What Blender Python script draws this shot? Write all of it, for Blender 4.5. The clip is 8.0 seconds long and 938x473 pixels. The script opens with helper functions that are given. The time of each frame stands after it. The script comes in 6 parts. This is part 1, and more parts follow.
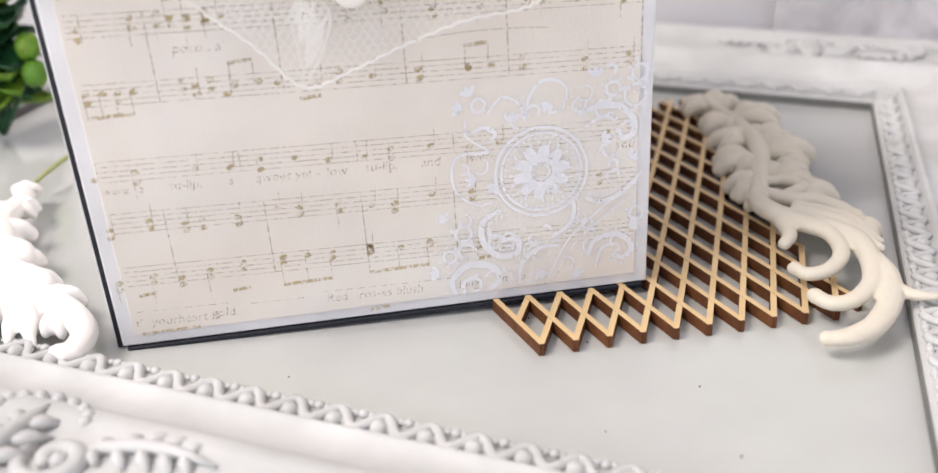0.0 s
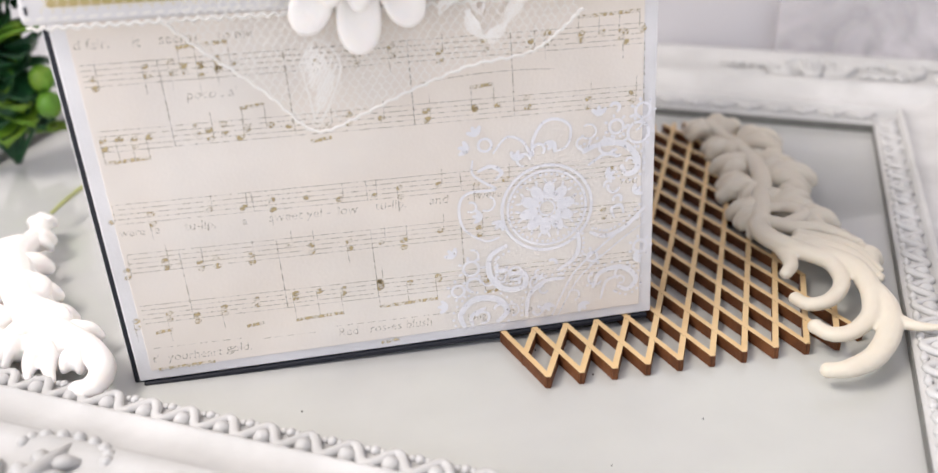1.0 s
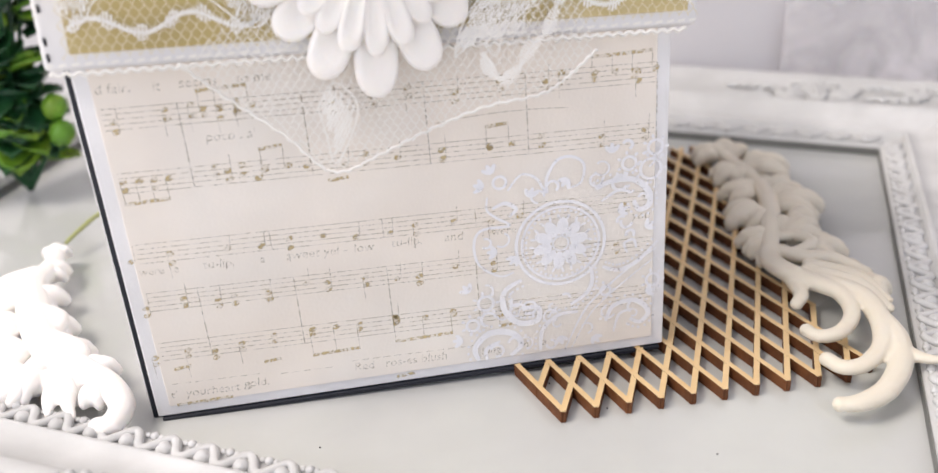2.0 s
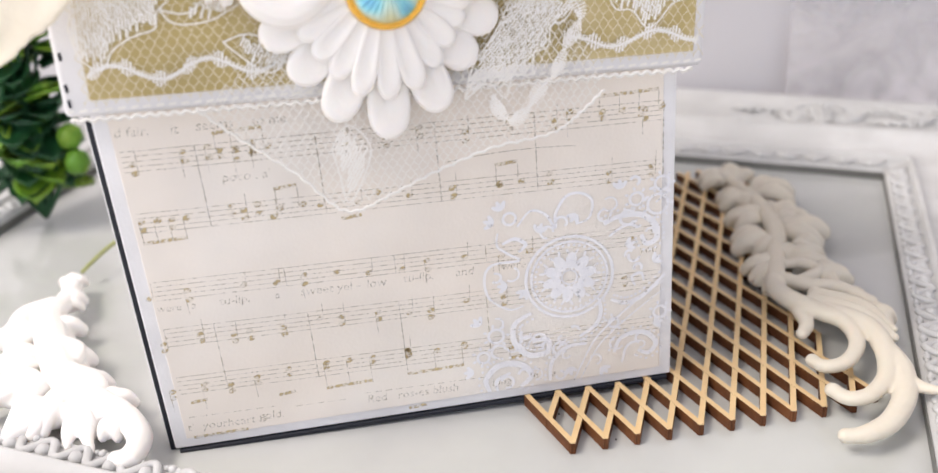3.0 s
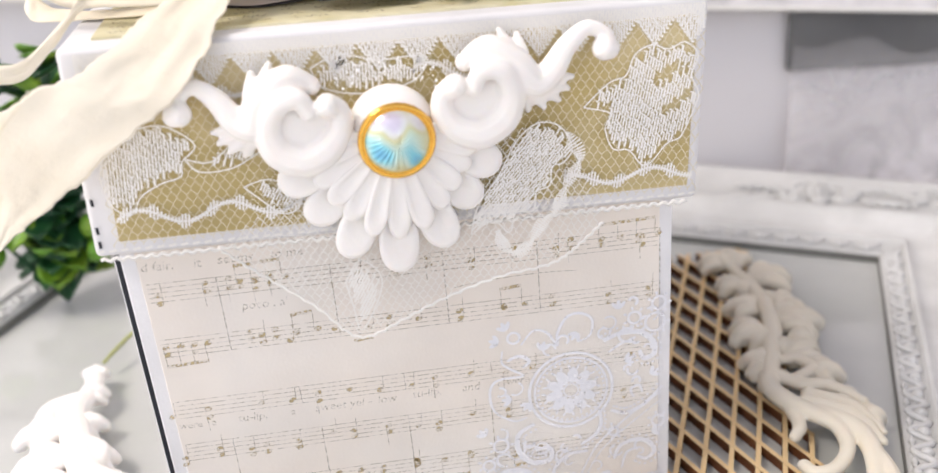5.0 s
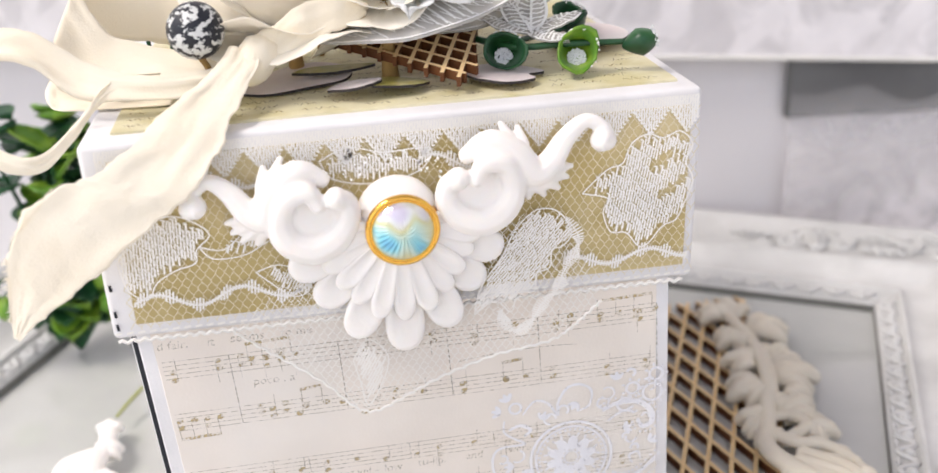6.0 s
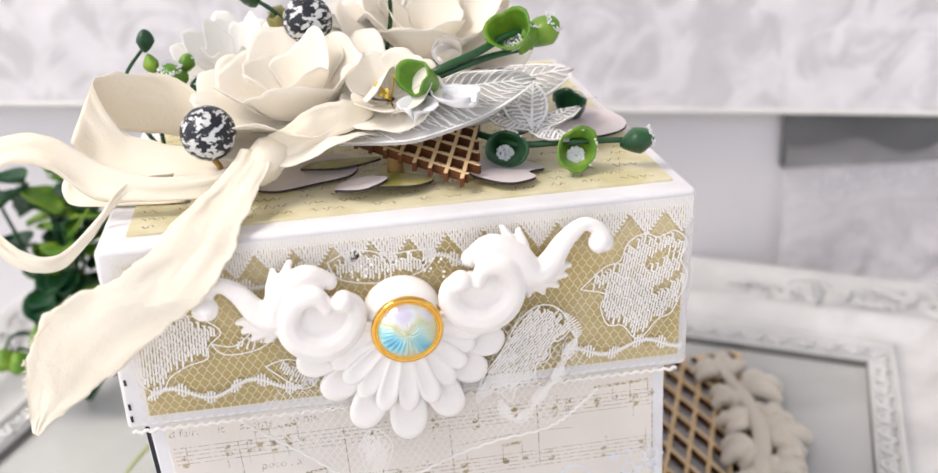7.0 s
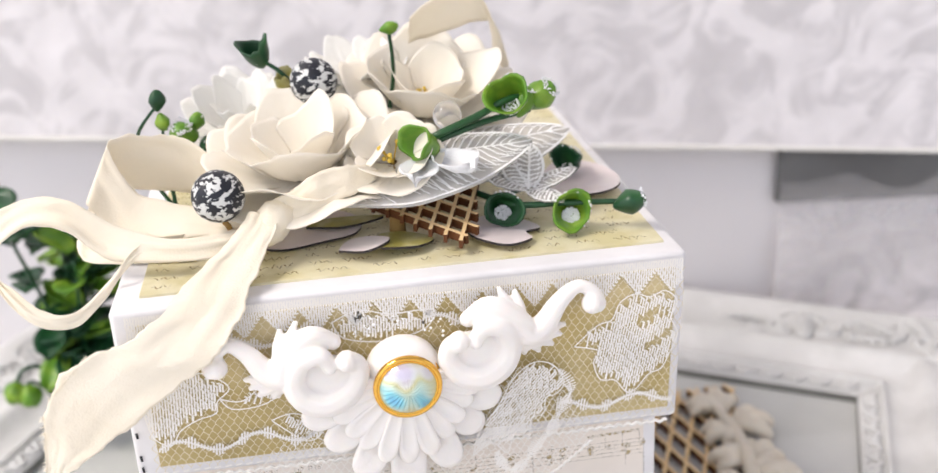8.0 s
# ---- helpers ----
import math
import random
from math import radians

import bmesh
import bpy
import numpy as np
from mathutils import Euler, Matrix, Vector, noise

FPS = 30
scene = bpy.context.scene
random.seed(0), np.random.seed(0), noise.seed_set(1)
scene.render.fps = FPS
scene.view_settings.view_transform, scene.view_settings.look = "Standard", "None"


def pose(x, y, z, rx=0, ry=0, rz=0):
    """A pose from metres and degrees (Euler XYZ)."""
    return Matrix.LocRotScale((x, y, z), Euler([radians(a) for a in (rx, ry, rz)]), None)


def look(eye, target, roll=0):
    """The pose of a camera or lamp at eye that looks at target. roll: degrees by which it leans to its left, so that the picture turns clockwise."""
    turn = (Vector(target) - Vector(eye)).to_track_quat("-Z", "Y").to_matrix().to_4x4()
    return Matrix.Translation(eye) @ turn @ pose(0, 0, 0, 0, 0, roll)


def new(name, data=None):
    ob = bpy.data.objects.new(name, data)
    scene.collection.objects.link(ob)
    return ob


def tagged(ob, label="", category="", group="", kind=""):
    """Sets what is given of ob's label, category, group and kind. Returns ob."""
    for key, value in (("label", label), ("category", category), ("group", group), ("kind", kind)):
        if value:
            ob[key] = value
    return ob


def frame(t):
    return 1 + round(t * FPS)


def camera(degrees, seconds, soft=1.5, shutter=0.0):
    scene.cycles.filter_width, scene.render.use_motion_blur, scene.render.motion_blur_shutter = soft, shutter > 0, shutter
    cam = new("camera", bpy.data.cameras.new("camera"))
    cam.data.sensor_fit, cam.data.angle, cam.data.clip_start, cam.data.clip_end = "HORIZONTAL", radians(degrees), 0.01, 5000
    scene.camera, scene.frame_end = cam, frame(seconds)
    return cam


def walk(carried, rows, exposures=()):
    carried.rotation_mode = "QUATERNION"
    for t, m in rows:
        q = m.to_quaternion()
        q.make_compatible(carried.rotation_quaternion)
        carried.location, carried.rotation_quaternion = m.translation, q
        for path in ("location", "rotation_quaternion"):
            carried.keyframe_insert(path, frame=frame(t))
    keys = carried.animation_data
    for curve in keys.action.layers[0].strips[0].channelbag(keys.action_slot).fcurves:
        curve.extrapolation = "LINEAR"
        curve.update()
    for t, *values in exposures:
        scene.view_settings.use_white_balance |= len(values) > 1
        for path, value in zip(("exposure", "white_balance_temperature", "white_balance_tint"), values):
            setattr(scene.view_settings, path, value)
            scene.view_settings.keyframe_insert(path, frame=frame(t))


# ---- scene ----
cam = camera(48.35, 8.0)
PATH = [
    (0, (0.03398, -0.17352, 0.09858), (0.35122, 1.60641, -0.75655), -1.32),
    (0.5, (0.03389, -0.17476, 0.10234), (0.34291, 1.60742, -0.75110), -1.58),
    (1, (0.03364, -0.17499, 0.10596), (0.33982, 1.60942, -0.74383), -1.92),
    (2.5, (0.03055, -0.17358, 0.11501), (0.33454, 1.61800, -0.72035), -2.30),
    (3, (0.03054, -0.17506, 0.11849), (0.32662, 1.62111, -0.70983), -2.56),
    (3.5, (0.02996, -0.17458, 0.12421), (0.32343, 1.62334, -0.70123), -2.53),
    (4, (0.03069, -0.17594, 0.12852), (0.32446, 1.62776, -0.68409), -2.61),
    (4.5, (0.03114, -0.17614, 0.13409), (0.32086, 1.63184, -0.67045), -2.67),
    (6, (0.03232, -0.17829, 0.15581), (0.30888, 1.64132, -0.62685), -2.89),
    (6.5, (0.03193, -0.17611, 0.16499), (0.30971, 1.64264, -0.61922), -2.84),
    (7, (0.03303, -0.17769, 0.17490), (0.30798, 1.64176, -0.60870), -2.63),
    (7.5, (0.03303, -0.17830, 0.18196), (0.30804, 1.64072, -0.60261), -2.43),
    (8, (0.03356, -0.18115, 0.18816), (0.30605, 1.64093, -0.59015), -2.40),
]
cam.data.dof.use_dof, cam.data.dof.focus_distance, cam.data.dof.aperture_fstop = True, 0.20, 14.0
BOX_TILT = pose(0, 0, 0, 0, -1.15, 0)  # the box leans, its right side rests on the lattice
walk(cam, [(t, look(eye, target, roll)) for t, eye, target, roll in PATH])

# ---- world, light and exposure ----
world = bpy.data.worlds.new("daylight")
scene.world = world
world.use_nodes = True
wn = world.node_tree.nodes
sky = wn.new("ShaderNodeTexSky")
sky.sky_type, sky.sun_disc = "NISHITA", False
sky.sun_elevation, sky.sun_rotation = radians(56), radians(257)
wn["Background"].inputs["Strength"].default_value = 0.12
world.node_tree.links.new(sky.outputs[0], wn["Background"].inputs["Color"])

sun = new("sun", bpy.data.lights.new("sun", "SUN"))
sun.data.energy, sun.data.angle, sun.data.color = 2.8, radians(24), (1, 0.92, 0.84)
sun.matrix_world = look((-0.62, -0.14, 0.95), (0, 0, 0))


def assumed_window_lamp(eye, target, wide, high, watts, colour):
    """Soft light added in an assumed, unseen window opening, in place of sky light."""
    lamp = new("window_light", bpy.data.lights.new("window_light", "AREA"))
    lamp.data.shape, lamp.data.size, lamp.data.size_y = "RECTANGLE", wide, high
    lamp.data.energy, lamp.data.color = watts, colour
    lamp.matrix_world = look(eye, target)


# both windows are assumed and out of view
assumed_window_lamp((-1.18, -0.55, 1.3), (0, -0.55, 1.3), 2.2, 2.5, 16, (1.0, 0.905, 0.845))
assumed_window_lamp((0.1, -1.58, 1.3), (0.1, 0, 1.3), 3.0, 2.5, 17.5, (1.0, 0.90, 0.85))

# ---- materials ----
def material(name, colour, rough=0.6, metal=0.0, spots=None, spot_scale=40.0, spot_amount=0.5, bump=0.0,
             bump_scale=900.0, wash=0.08, wash_scale=60.0, sheen=0.0, trans=0.0, ior=1.45, sub=0.0, coat=0.0):
    """A surface with a slow change of tone, optional blots of a second colour and a fine relief."""
    m = bpy.data.materials.new(name)
    m.use_nodes = True
    n, l = m.node_tree.nodes, m.node_tree.links
    b = n["Principled BSDF"]
    tc = n.new("ShaderNodeTexCoord")
    n1 = n.new("ShaderNodeTexNoise")
    n1.inputs["Scale"].default_value, n1.inputs["Detail"].default_value = wash_scale, 5
    l.new(tc.outputs["Object"], n1.inputs["Vector"])
    r1 = n.new("ShaderNodeMapRange")
    r1.inputs[1].default_value, r1.inputs[2].default_value = 0.3, 0.7
    r1.inputs[3].default_value, r1.inputs[4].default_value = 1 - wash, 1 + wash
    l.new(n1.outputs[0], r1.inputs[0])
    mul = n.new("ShaderNodeMix")
    mul.data_type, mul.blend_type = "RGBA", "MULTIPLY"
    mul.inputs[0].default_value = 1
    l.new(r1.outputs[0], mul.inputs[7])
    mul.inputs[6].default_value = (*colour, 1)
    if spots:
        n2 = n.new("ShaderNodeTexNoise")
        n2.inputs["Scale"].default_value, n2.inputs["Detail"].default_value = spot_scale, 4
        l.new(tc.outputs["Object"], n2.inputs["Vector"])
        r2 = n.new("ShaderNodeMapRange")
        r2.inputs[1].default_value, r2.inputs[2].default_value = 0.45, 0.65
        r2.inputs[4].default_value = spot_amount
        l.new(n2.outputs[0], r2.inputs[0])
        mx = n.new("ShaderNodeMix")
        mx.data_type = "RGBA"
        mx.inputs[6].default_value, mx.inputs[7].default_value = (*colour, 1), (*spots, 1)
        l.new(r2.outputs[0], mx.inputs[0])
        l.new(mx.outputs[2], mul.inputs[6])
    l.new(mul.outputs[2], b.inputs["Base Color"])
    b.inputs["Roughness"].default_value, b.inputs["Metallic"].default_value = rough, metal
    b.inputs["Sheen Weight"].default_value = sheen
    b.inputs["Transmission Weight"].default_value, b.inputs["IOR"].default_value = trans, ior
    b.inputs["Coat Weight"].default_value = coat
    if sub:
        b.inputs["Subsurface Weight"].default_value = sub
        b.inputs["Subsurface Scale"].default_value = 0.002
        b.inputs["Subsurface Radius"].default_value = (1.0, 0.8, 0.6)
    if bump:
        n3 = n.new("ShaderNodeTexNoise")
        n3.inputs["Scale"].default_value, n3.inputs["Detail"].default_value = bump_scale, 6
        l.new(tc.outputs["Object"], n3.inputs["Vector"])
        bp = n.new("ShaderNodeBump")
        bp.inputs["Strength"].default_value, bp.inputs["Distance"].default_value = bump, 0.0004
        l.new(n3.outputs[0], bp.inputs["Height"])
        l.new(bp.outputs[0], b.inputs["Normal"])
    return m


def let_through(m, amount, tint):
    """Thin cloth: part of the light that falls on it comes out at the back."""
    n, l = m.node_tree.nodes, m.node_tree.links
    t, mx = n.new("ShaderNodeBsdfTranslucent"), n.new("ShaderNodeMixShader")
    t.inputs["Color"].default_value = (*tint, 1)
    mx.inputs[0].default_value = amount
    l.new(n["Principled BSDF"].outputs[0], mx.inputs[1])
    l.new(t.outputs[0], mx.inputs[2])
    l.new(mx.outputs[0], n["Material Output"].inputs["Surface"])
    return m


def faded_ink(name, ink, keep=0.55, scale=700.0, most=1.0):
    """Printed ink that has broken up: bare paper shows through it."""
    m = material(name, ink, 0.7)
    n, l = m.node_tree.nodes, m.node_tree.links
    tc = n.new("ShaderNodeTexCoord")
    t = n.new("ShaderNodeTexNoise")
    t.inputs["Scale"].default_value, t.inputs["Detail"].default_value = scale, 3
    l.new(tc.outputs["Object"], t.inputs["Vector"])
    r = n.new("ShaderNodeMapRange")
    r.inputs[1].default_value, r.inputs[2].default_value = keep - 0.12, keep + 0.05
    r.inputs[3].default_value, r.inputs[4].default_value = most, 0.12
    l.new(t.outputs[0], r.inputs[0])
    l.new(r.outputs[0], n["Principled BSDF"].inputs["Alpha"])
    return m


M_WHITE_CARD = material("white_card", (0.77, 0.76, 0.77), 0.55, bump=0.15, bump_scale=1500)
M_BLACK_CARD = material("dark_blue_card_core", (0.012, 0.014, 0.022), 0.5, bump=0.2)
M_MUSIC_PAPER = material("cream_music_paper", (0.81, 0.745, 0.675), 0.5, spots=(0.79, 0.775, 0.745), spot_scale=22, bump=0.12, bump_scale=1800, wash=0.05)
M_INK = faded_ink("faded_ochre_ink", (0.53, 0.42, 0.22), 0.50, 1500, 0.85)
M_INK_GREY = faded_ink("faded_grey_ink", (0.46, 0.41, 0.32), 0.50, 1500, 0.9)
M_INK_WORD = faded_ink("faded_grey_letter_ink", (0.48, 0.43, 0.34), 0.47, 1700, 0.9)
M_STENCIL = faded_ink("white_stencil_ink", (0.89, 0.89, 0.93), 0.72, 800, 0.88)
M_OLIVE_PAPER = material("olive_scrap_paper", (0.50, 0.395, 0.17), 0.6, spots=(0.68, 0.58, 0.35), spot_scale=55, spot_amount=0.8, bump=0.15, bump_scale=1500, wash=0.12)
M_SCRIPT_PAPER = material("pale_olive_script_paper", (0.72, 0.67, 0.46), 0.55, spots=(0.48, 0.42, 0.17), spot_scale=120, spot_amount=0.6, bump=0.15, bump_scale=1500, wash=0.10)
M_SCRIPT = faded_ink("brown_script_ink", (0.30, 0.22, 0.09), 0.5, 900)
M_LACE = material("white_lace_thread", (0.86, 0.84, 0.80), 0.8, sheen=0.3, wash=0.05)
M_NET = material("cream_net_thread", (0.76, 0.69, 0.52), 0.8, wash=0.05)
M_PLASTER = material("white_cast_plaster", (0.90, 0.865, 0.83), 0.55, bump=0.2, bump_scale=700, wash=0.03, sub=0.15)
M_RESIN = material("ivory_cast_resin", (0.71, 0.655, 0.55), 0.5, bump=0.3, bump_scale=500, wash=0.05, sub=0.15)
M_GOLD = material("polished_gold", (0.84, 0.49, 0.10), 0.17, 1.0, wash=0.06, wash_scale=300)
M_TRAY = material("white_painted_frame", (0.56, 0.56, 0.555), 0.55, spots=(0.66, 0.66, 0.66), spot_scale=30, spot_amount=0.5, bump=0.35, bump_scale=350)
M_TRAY_BED = material("glossy_pale_tray_bed", (0.50, 0.505, 0.495), 0.07, spots=(0.60, 0.62, 0.58), spot_scale=12, wash=0.03, coat=0.3)
# dark grey that paints shade on the frame's inner wall
M_LIP_SHADE = material("grey_lip_shade", (0.17, 0.17, 0.16), 0.6, wash=0.2, bump=0.3)
M_PLY_TOP = material("pale_plywood_face", (0.74, 0.54, 0.29), 0.6, spots=(0.62, 0.41, 0.20), spot_scale=120, bump=0.2)
M_PLY_EDGE = material("laser_burnt_plywood_edge", (0.11, 0.036, 0.010), 0.65, spots=(0.22, 0.08, 0.025), spot_scale=250, bump=0.3)
M_TABLE = material("white_gloss_table", (0.78, 0.78, 0.78), 0.22, wash=0.03, wash_scale=8, spots=(0.72, 0.72, 0.73), spot_scale=6)
M_WALL = material("pale_pink_white_wall", (0.76, 0.735, 0.745), 0.8, wash=0.03, wash_scale=9, bump=0.3, bump_scale=80)
M_DARK = material("dark_grey_window_blind", (0.13, 0.13, 0.13), 0.6, wash=0.25, wash_scale=25)
M_RIBBON = let_through(material("cream_seam_binding", (0.97, 0.885, 0.725), 0.8, spots=(0.975, 0.925, 0.81), spot_scale=50, bump=0.35, bump_scale=2600, sheen=0.2, wash=0.02), 0.14, (0.98, 0.94, 0.84))
M_PETAL = let_through(material("cream_fabric_petal", (0.975, 0.92, 0.81), 0.8, spots=(0.98, 0.95, 0.875), spot_scale=60, sheen=0.2, bump=0.2, bump_scale=900, wash=0.02), 0.22, (0.99, 0.96, 0.90))
M_PETAL_WHITE = let_through(material("white_fabric_petal", (0.94, 0.93, 0.89), 0.8, sheen=0.2, bump=0.2, bump_scale=900, wash=0.02), 0.16, (0.99, 0.98, 0.95))
M_STAMEN = material("yellow_stamen", (0.72, 0.50, 0.08), 0.7)
M_GREEN = material("green_plastic_leaf", (0.10, 0.24, 0.020), 0.38, spots=(0.25, 0.38, 0.035), spot_scale=140, spot_amount=0.8, wash=0.2, wash_scale=200)
M_GREEN_DARK = material("dark_green_plastic", (0.010, 0.055, 0.022), 0.33, spots=(0.03, 0.12, 0.03), spot_scale=160, wash=0.2, wash_scale=200)
M_SNOW = material("frosted_white_flock", (0.85, 0.86, 0.87), 0.7, bump=1.0, bump_scale=2500)
M_PINK_CUT = material("pale_pink_die_cut", (0.72, 0.64, 0.64), 0.6, spots=(0.80, 0.77, 0.76), spot_scale=90, wash=0.08)
M_OLIVE_CUT = material("olive_die_cut", (0.34, 0.31, 0.07), 0.45, spots=(0.60, 0.56, 0.34), spot_scale=200, wash=0.15, wash_scale=300)
M_EDGE_INK = material("black_inked_edge", (0.03, 0.025, 0.025), 0.7)
M_PEARL = material("clear_pearl_bead", (0.90, 0.88, 0.85), 0.08, wash=0.03, trans=0.9, coat=0.4)
M_CRYSTAL = material("clear_crushed_glass", (0.90, 0.90, 0.90), 0.35, trans=0.0, wash=0.02)
M_TWIG = material("ochre_flower_stem", (0.40, 0.25, 0.09), 0.7)

# ---- building helpers ----
def mesh_of(name, bm, mat, smooth=True):
    me = bpy.data.meshes.new(name)
    bm.normal_update()
    bm.to_mesh(me)
    bm.free()
    for p in me.polygons:
        p.use_smooth = smooth
    for mm in (mat if isinstance(mat, (list, tuple)) else [mat]):
        me.materials.append(mm)
    return me


def part(name, bm, mat, parent, label="", smooth=True, kind=""):
    """One mesh object under a thing or a part."""
    ob = new(name, mesh_of(name, bm, mat, smooth))
    ob.parent = parent
    ob.matrix_parent_inverse = parent.matrix_world.inverted()
    return tagged(ob, label, kind=kind)


def thing(name, label, category, at=(0, 0, 0), group="", kind=""):
    """An empty at the foot of a thing, to carry its parts."""
    ob = new(name)
    ob.empty_display_size = 0.01
    ob.matrix_world = Matrix.Translation(at)
    bpy.context.view_layer.update()
    return tagged(ob, label, category, group, kind)


def box(bm, lo, hi, bevel=0.0, seg=2, m=None):
    r = bmesh.ops.create_cube(bm, size=1)
    c = [(a + b) / 2 for a, b in zip(lo, hi)]
    s = [b - a for a, b in zip(lo, hi)]
    mat = Matrix.Translation(c) @ Matrix.Diagonal((*s, 1))
    bmesh.ops.transform(bm, matrix=(m @ mat) if m else mat, verts=r["verts"])
    if bevel:
        ed = list({e for v in r["verts"] for e in v.link_edges})
        bmesh.ops.bevel(bm, geom=ed, offset=bevel, segments=seg, affect="EDGES", profile=0.5)


def catmull(pts, n):
    """A smooth run of about n points through pts (each any number of values)."""
    p = np.array(pts, float)
    out = []
    k = len(p) - 1
    for i in range(k):
        a, b, c, d = p[max(i - 1, 0)], p[i], p[i + 1], p[min(i + 2, k)]
        steps = max(2, round(n / k))
        for j in range(steps):
            t = j / steps
            out.append(0.5 * (2 * b + (c - a) * t + (2 * a - 5 * b + 4 * c - d) * t ** 2 + (3 * b - a - 3 * c + d) * t ** 3))
    out.append(p[-1])
    return np.array(out)


def tube(bm, pts, radii, sides=8, squash=1.0, up=(0, 0, 1), cap=True):
    """A round or flattened rod along pts, with its own radius at each point."""
    n = len(pts)
    rr = [radii] * n if isinstance(radii, (int, float)) else radii
    rings = []
    for i in range(n):
        a, b = Vector(pts[max(i - 1, 0)]), Vector(pts[min(i + 1, n - 1)])
        d = (b - a).normalized() if (b - a).length > 1e-9 else Vector((1, 0, 0))
        u = Vector(up)
        s = d.cross(u)
        if s.length < 1e-3:
            s = d.cross(Vector((1, 0.2, 0)))
        s.normalize()
        w = s.cross(d).normalized()
        c = Vector(pts[i])
        rings.append([bm.verts.new(c + s * math.cos(q) * rr[i] + w * math.sin(q) * rr[i] * squash)
                      for q in (2 * math.pi * j / sides for j in range(sides))])
    for p, q in zip(rings, rings[1:]):
        for j in range(sides):
            bm.faces.new((p[j], p[(j + 1) % sides], q[(j + 1) % sides], q[j]))
    if cap:
        bm.faces.new(rings[0][::-1])
        bm.faces.new(rings[-1])
    return rings


def ball(bm, c, r, u=12, v=8, m=None):
    """A ball, or an egg where r has three numbers."""
    rr = (r, r, r) if isinstance(r, (int, float)) else r
    mat = Matrix.Translation(c) @ (m or Matrix()) @ Matrix.Diagonal((*rr, 1))
    return bmesh.ops.create_uvsphere(bm, u_segments=u, v_segments=v, radius=1, matrix=mat)["verts"]


def sheet(bm, f, nu, nv, thick=0.0):
    """A surface f(u, v) over the unit square; with thick it gets a back and edges."""
    g = [[Vector(f(i / nu, j / nv)) for j in range(nv + 1)] for i in range(nu + 1)]
    top = [[bm.verts.new(p) for p in row] for row in g]
    fs = [bm.faces.new((top[i][j], top[i + 1][j], top[i + 1][j + 1], top[i][j + 1])) for i in range(nu) for j in range(nv)]
    if thick:
        nrm = [[Vector() for _ in row] for row in g]
        for i in range(nu + 1):
            for j in range(nv + 1):
                du = g[min(i + 1, nu)][j] - g[max(i - 1, 0)][j]
                dv = g[i][min(j + 1, nv)] - g[i][max(j - 1, 0)]
                c = du.cross(dv)
                nrm[i][j] = c.normalized() if c.length > 1e-12 else Vector((0, 0, 1))
        bot = [[bm.verts.new(g[i][j] - nrm[i][j] * thick) for j in range(nv + 1)] for i in range(nu + 1)]
        for i in range(nu):
            for j in range(nv):
                bm.faces.new((bot[i][j + 1], bot[i + 1][j + 1], bot[i + 1][j], bot[i][j]))
        for i in range(nu):
            bm.faces.new((top[i][0], bot[i][0], bot[i + 1][0], top[i + 1][0]))
            bm.faces.new((top[i + 1][nv], bot[i + 1][nv], bot[i][nv], top[i][nv]))
        for j in range(nv):
            bm.faces.new((top[0][j + 1], bot[0][j + 1], bot[0][j], top[0][j]))
            bm.faces.new((top[nu][j], bot[nu][j], bot[nu][j + 1], top[nu][j + 1]))
    return top


def slab(bm, outline, lo, hi, m=None, side_mat=0):
    """A flat cut-out of that outline (x, y), from height lo to hi."""
    a = [bm.verts.new((x, y, lo)) for x, y in outline]
    b = [bm.verts.new((x, y, hi)) for x, y in outline]
    bm.faces.new(a[::-1])
    bm.faces.new(b)
    n = len(a)
    for i in range(n):
        fc = bm.faces.new((a[i], a[(i + 1) % n], b[(i + 1) % n], b[i]))
        fc.material_index = side_mat
    if m:
        bmesh.ops.transform(bm, matrix=m, verts=a + b)


def thread(bm, pts, w, normal=(0, -1, 0), lift=0.0):
    """A flat thread of width w along pts, facing normal."""
    nn = Vector(normal)
    prev = None
    k = len(pts)
    for i in range(k):
        d = Vector(pts[min(i + 1, k - 1)]) - Vector(pts[max(i - 1, 0)])
        s = d.cross(nn)
        if s.length < 1e-9:
            continue
        s = s.normalized() * w / 2
        c = Vector(pts[i]) + nn * lift
        q = (bm.verts.new(c - s), bm.verts.new(c + s))
        if prev:
            bm.faces.new((prev[0], prev[1], q[1], q[0]))
        prev = q

# ---- the setting ----
def wall_slab(name, lo, hi, mat, label):
    bm = bmesh.new()
    box(bm, lo, hi)
    ob = new(name, mesh_of(name, bm, mat, False))
    return tagged(ob, label, "wall", kind="structure")


TABLE_Z = -0.020
bm = bmesh.new()
box(bm, (-0.9, -0.8, TABLE_Z - 0.03), (1.1, 0.46, TABLE_Z), 0.004)
tagged(new("table_top", mesh_of("table_top", bm, M_TABLE, False)), "white glossy table top under the framed tray", "table", kind="structure")
for i, (x, y) in enumerate(((-0.84, -0.74), (1.04, -0.74), (-0.84, 0.40), (1.04, 0.40))):
    bm = bmesh.new()
    box(bm, (x - 0.03, y - 0.03, TABLE_Z - 0.75), (x + 0.03, y + 0.03, TABLE_Z - 0.03), 0.003)
    tagged(new("table_leg", mesh_of("table_leg", bm, M_TABLE, False)), "white square table leg", "table leg", "legs under the table", "structure")
bm = bmesh.new()
box(bm, (-1.3, -1.7, TABLE_Z - 0.80), (1.7, 0.8, TABLE_Z - 0.75))
tagged(new("floor", mesh_of("floor", bm, M_WALL, False)), "pale plain floor of the room", "floor", kind="structure")
bm = bmesh.new()
